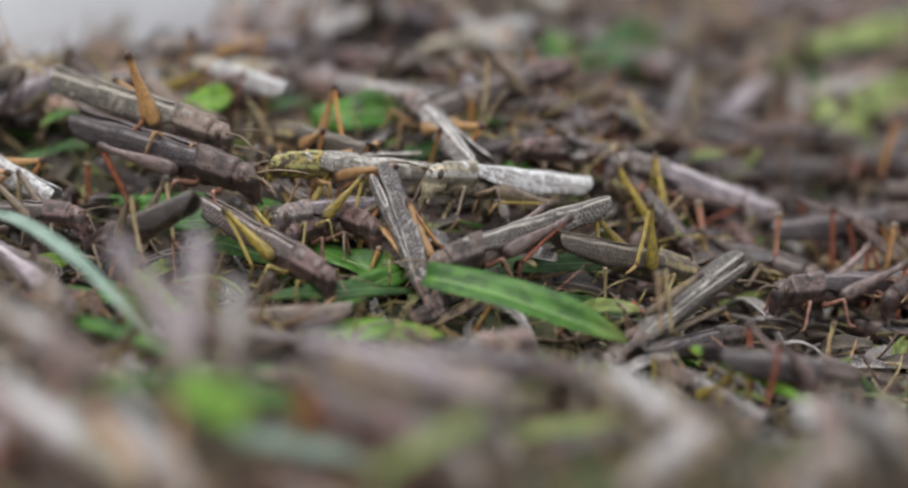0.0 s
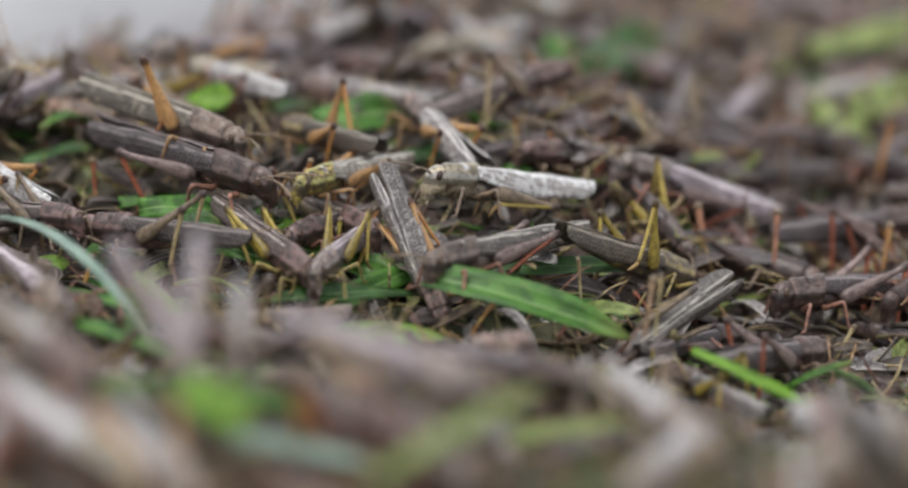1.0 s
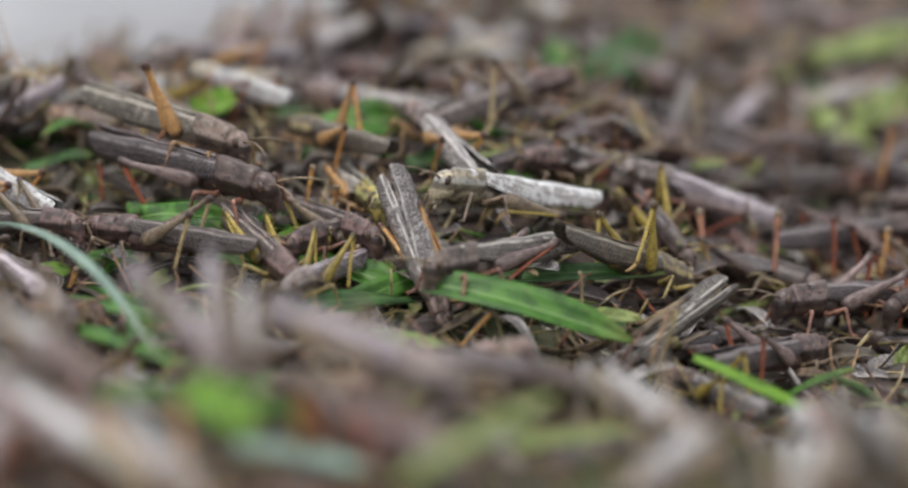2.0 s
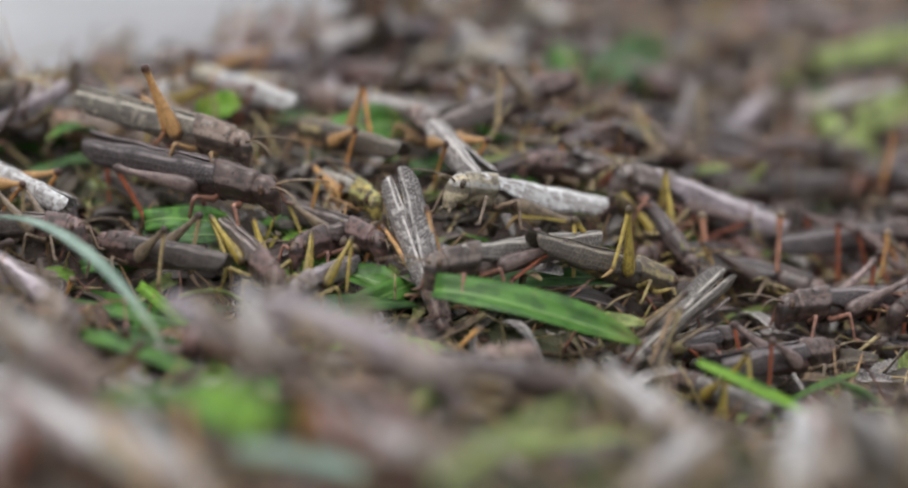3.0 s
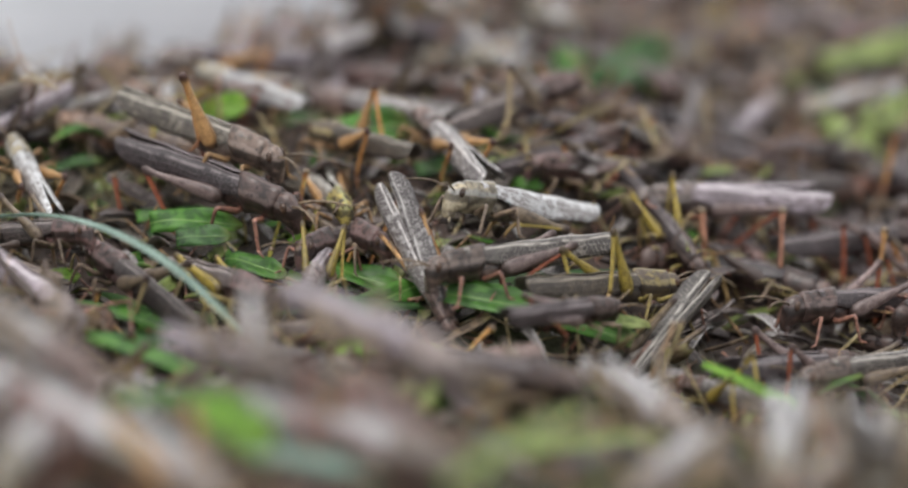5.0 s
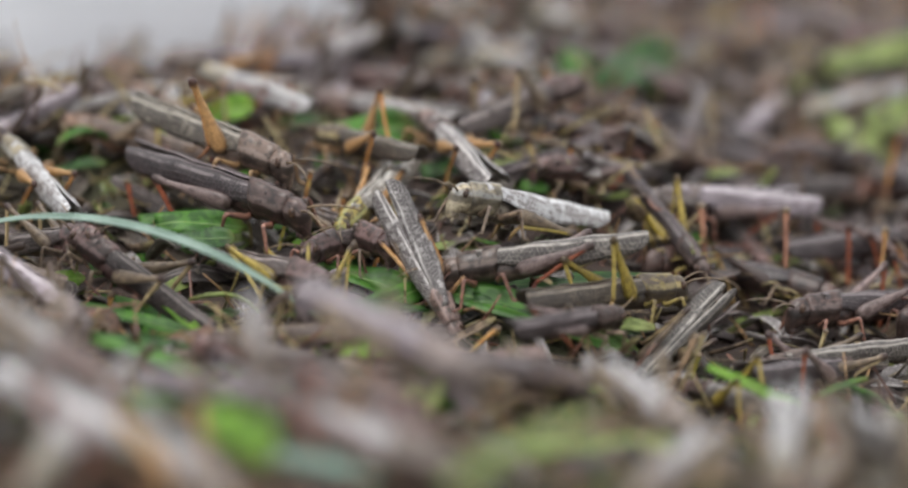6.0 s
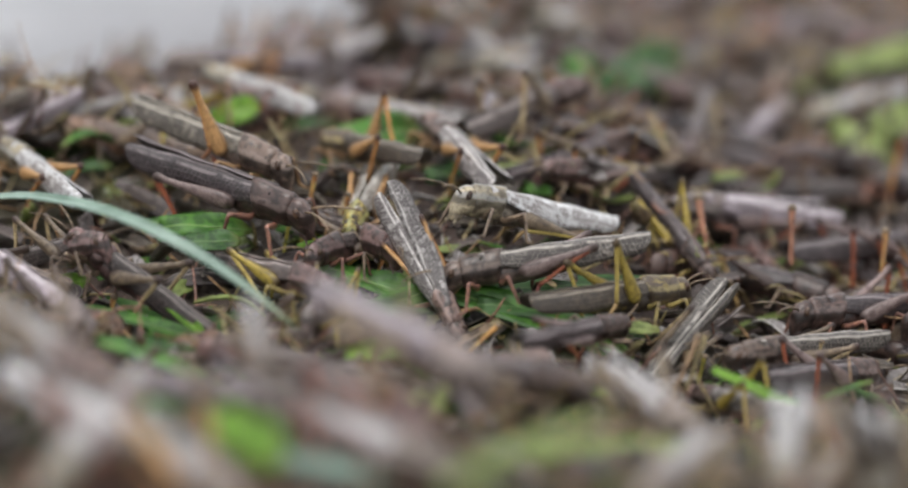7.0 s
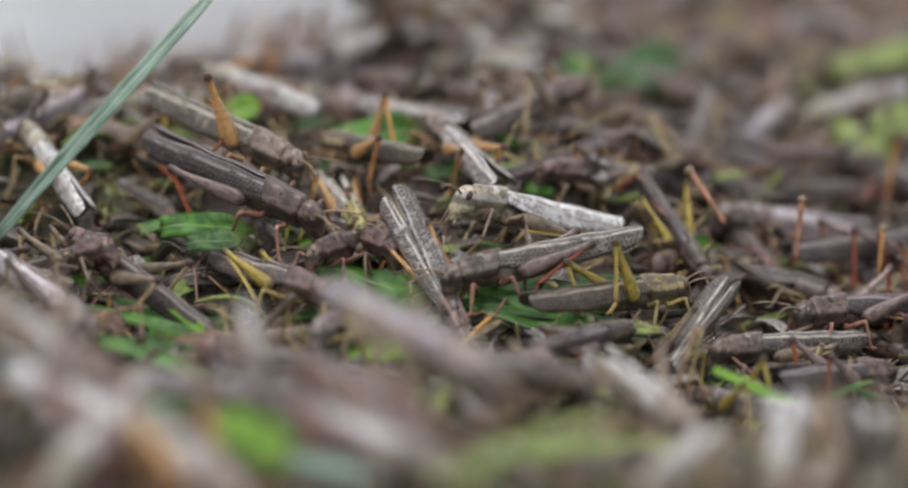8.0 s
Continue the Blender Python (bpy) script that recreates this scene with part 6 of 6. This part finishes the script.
def litter(count, seed, y_from=-0.33, y_to=0.66, upright=0.3):
    pick = random.Random(seed)
    bm = bmesh.new()
    marks = []
    for i in range(count):
        y = pick.uniform(y_from, y_to)
        x = pick.uniform(-1, 1) * (half_width(y) + 0.02)
        if on_slab(x, y, 0.02):
            continue
        z = top[cell(x, y)] - 0.001
        steep = pick.uniform(15, 65) if pick.random() < upright else pick.uniform(-4, 18)
        m = pose(x, y, z, 0, -steep, pick.uniform(0, 360))
        before = len(bm.faces)
        n = len(bm.verts)
        long = pick.uniform(9, 26)
        sag = pick.uniform(-0.12, 0.12) * long
        r = pick.uniform(0.28, 0.75)
        tube(bm, [(0, 0, 0), (0.35 * long, 0, sag * 0.8), (0.7 * long, 0, sag), (long, pick.uniform(-1, 1), 0.5 * sag)], [r, r * 0.9, r * 0.75, r * 0.4], 5)
        bm.verts.ensure_lookup_table()
        for v in bm.verts[n:]:
            v.co = m @ v.co
        marks += [i % 4] * (len(bm.faces) - before)
    me = finished("leg_litter", bm, STALKS["straw"])
    for tone in ("tan", "mauve", "yellow"):
        me.materials.append(SMALL_LEGS[tone])
    me.polygons.foreach_set("material_index", marks)
    tagged(new("leg_litter", me), "thin shed locust legs and bits of straw over the swarm", "litter", kind="stuff")


def scraps(count, seed, y_from=-0.33, y_to=0.66):
    pick = random.Random(seed)
    bm = bmesh.new()
    marks = []
    for i in range(count):
        y = pick.uniform(y_from, y_to)
        x = pick.uniform(-1, 1) * (half_width(y) + 0.02)
        if on_slab(x, y, 0.02):
            continue
        z = 0.5 * (rise(x, y) + top[cell(x, y)]) + 0.001
        m = pose(x, y, z, pick.uniform(-50, 50), pick.uniform(-30, 20), pick.uniform(0, 360))
        long, wide, curl = pick.uniform(0.009, 0.03), pick.uniform(0.003, 0.008), pick.uniform(-0.25, 0.25)
        before = len(bm.faces)
        grid = []
        for a in range(7):
            u = a / 6
            w = wide * (math.sin(math.pi * (0.12 + 0.8 * u)) ** 0.7) * pick.uniform(0.85, 1.1)
            grid.append([m @ Vector((long * u, w * (b / 3 - 0.5), long * curl * math.sin(math.pi * u) + 0.12 * wide * math.cos(b * 2.1))) for b in range(4)])
        shell_strip(bm, grid, 0.0003)
        marks += [4 if i % 10 == 0 else 5 if i % 12 == 0 else i % 4] * (len(bm.faces) - before)
    me = finished("scrap_litter", bm, DRY)
    for tone in ("dark", "grey", "olive"):
        me.materials.append(WINGS[tone])
    me.materials.append(GREENS["moss"])
    me.materials.append(GREENS["fresh"])
    me.polygons.foreach_set("material_index", marks)
    tagged(new("scrap_litter", me), "brown scraps of leaf and shed wing, some green, on soil", "litter", kind="stuff")


scraps(1100, 5)
scraps(1300, 8, -0.15, 0.12)
litter(1300, 6)
litter(1300, 9, -0.15, 0.12, 0.5)

# ---- grass through the swarm ----


blade_rng = random.Random(31)


def grass(count, x_from, x_to, y_from, y_to, tones, wide, high):
    for i in range(count):
        y = blade_rng.uniform(y_from, y_to)
        x = blade_rng.uniform(x_from, x_to) * half_width(y)
        if on_slab(x, y) or (x > 0.045 and -0.12 < y < 0.13):
            continue
        z = rise(x, y) + blade_rng.uniform(0.001, high)
        heading = blade_rng.uniform(-70, 70) + blade_rng.choice((0, 180))
        lean = blade_rng.uniform(5, 50) * (1 if math.cos(radians(heading)) > 0 else -1)
        blade(pose(x, y, z, lean, blade_rng.uniform(-16, 0), heading), blade_rng.choice(tones), blade_rng.uniform(0.03, 0.085), blade_rng.uniform(0.6, 1.3) * wide,
              blade_rng.uniform(0.1, 0.8), blade_rng.uniform(0.1, 0.4), blade_rng.uniform(0, 0.14), blade_rng.uniform(0, 0.5))


grass(34, -0.98, -0.15, -0.13, 0.02, ["fresh", "deep", "fresh", "lime"], 0.009, 0.008)
grass(4, -0.2, 0.0, -0.10, 0.02, ["fresh", "deep", "deep", "lime"], 0.008, 0.008)
grass(8, -1, 0.3, -0.30, -0.12, ["fresh", "deep", "moss"], 0.007, 0.008)
grass(26, -1, 1, 0.05, 0.30, ["fresh", "deep", "deep", "deep"], 0.007, 0.006)
grass(22, 0.1, 1.1, 0.20, 0.62, ["deep", "deep", "moss", "moss", "fresh"], 0.009, 0.012)


def creep(made, m, left, right, pick):
    """A locust of the swarm edges on, turns a little and stirs one hind leg."""
    ahead, turn, go = 0.0, 0.0, pick.uniform(-0.3, 1.0)
    rows = []
    for t in (0, 1.2, 2.2, 3.4, 4.6, 5.6, 6.8, 8):
        rows.append((t, m @ pose(ahead, 0, 0, 0, 0, turn)))
        if pick.random() < 0.55:
            ahead += go * pick.uniform(0.0005, 0.0035)
            turn += pick.gauss(0, 3.0)
    walk(made, rows)
    side = pick.choice((1, -1))
    out, up, knee = left if side > 0 else right
    femur = [o for o in made.children if o.name.startswith("femur")][0 if side > 0 else 1]
    rows = []
    for t in (0, 0.8, 1.5, 2.6, 3.6, 4.4, 5.5, 6.5, 7.2, 8):
        stir = pick.choice((0, 0, 1)) * pick.uniform(-14, 18)
        rows.append((t, femur_pose(side, out, max(2, up + stir))))
    walk(femur, rows)


def motions():
    pick = random.Random(23)
    for made, m, left, right in CROWD:
        if pick.random() < 0.5:
            creep(made, m, left, right, pick)
    for key, (tone, legs, left, right, spread, lift, size, label, rows) in HEROES.items():
        if len(rows) > 1:
            walk(HERO[key], [(row[0], pose(*row[1:])) for row in rows])
    for key, (tone, length, width, bend, fold, ripple, blunt, label, rows) in LEAVES.items():
        if len(rows) > 1:
            walk(LEAF[key], [(row[0], pose(*row[1:])) for row in rows])
    for key, (tone, length, thick, sag, label, rows) in STEMS.items():
        if len(rows) > 1:
            walk(STEM[key], [(row[0], pose(*row[1:])) for row in rows])


motions()
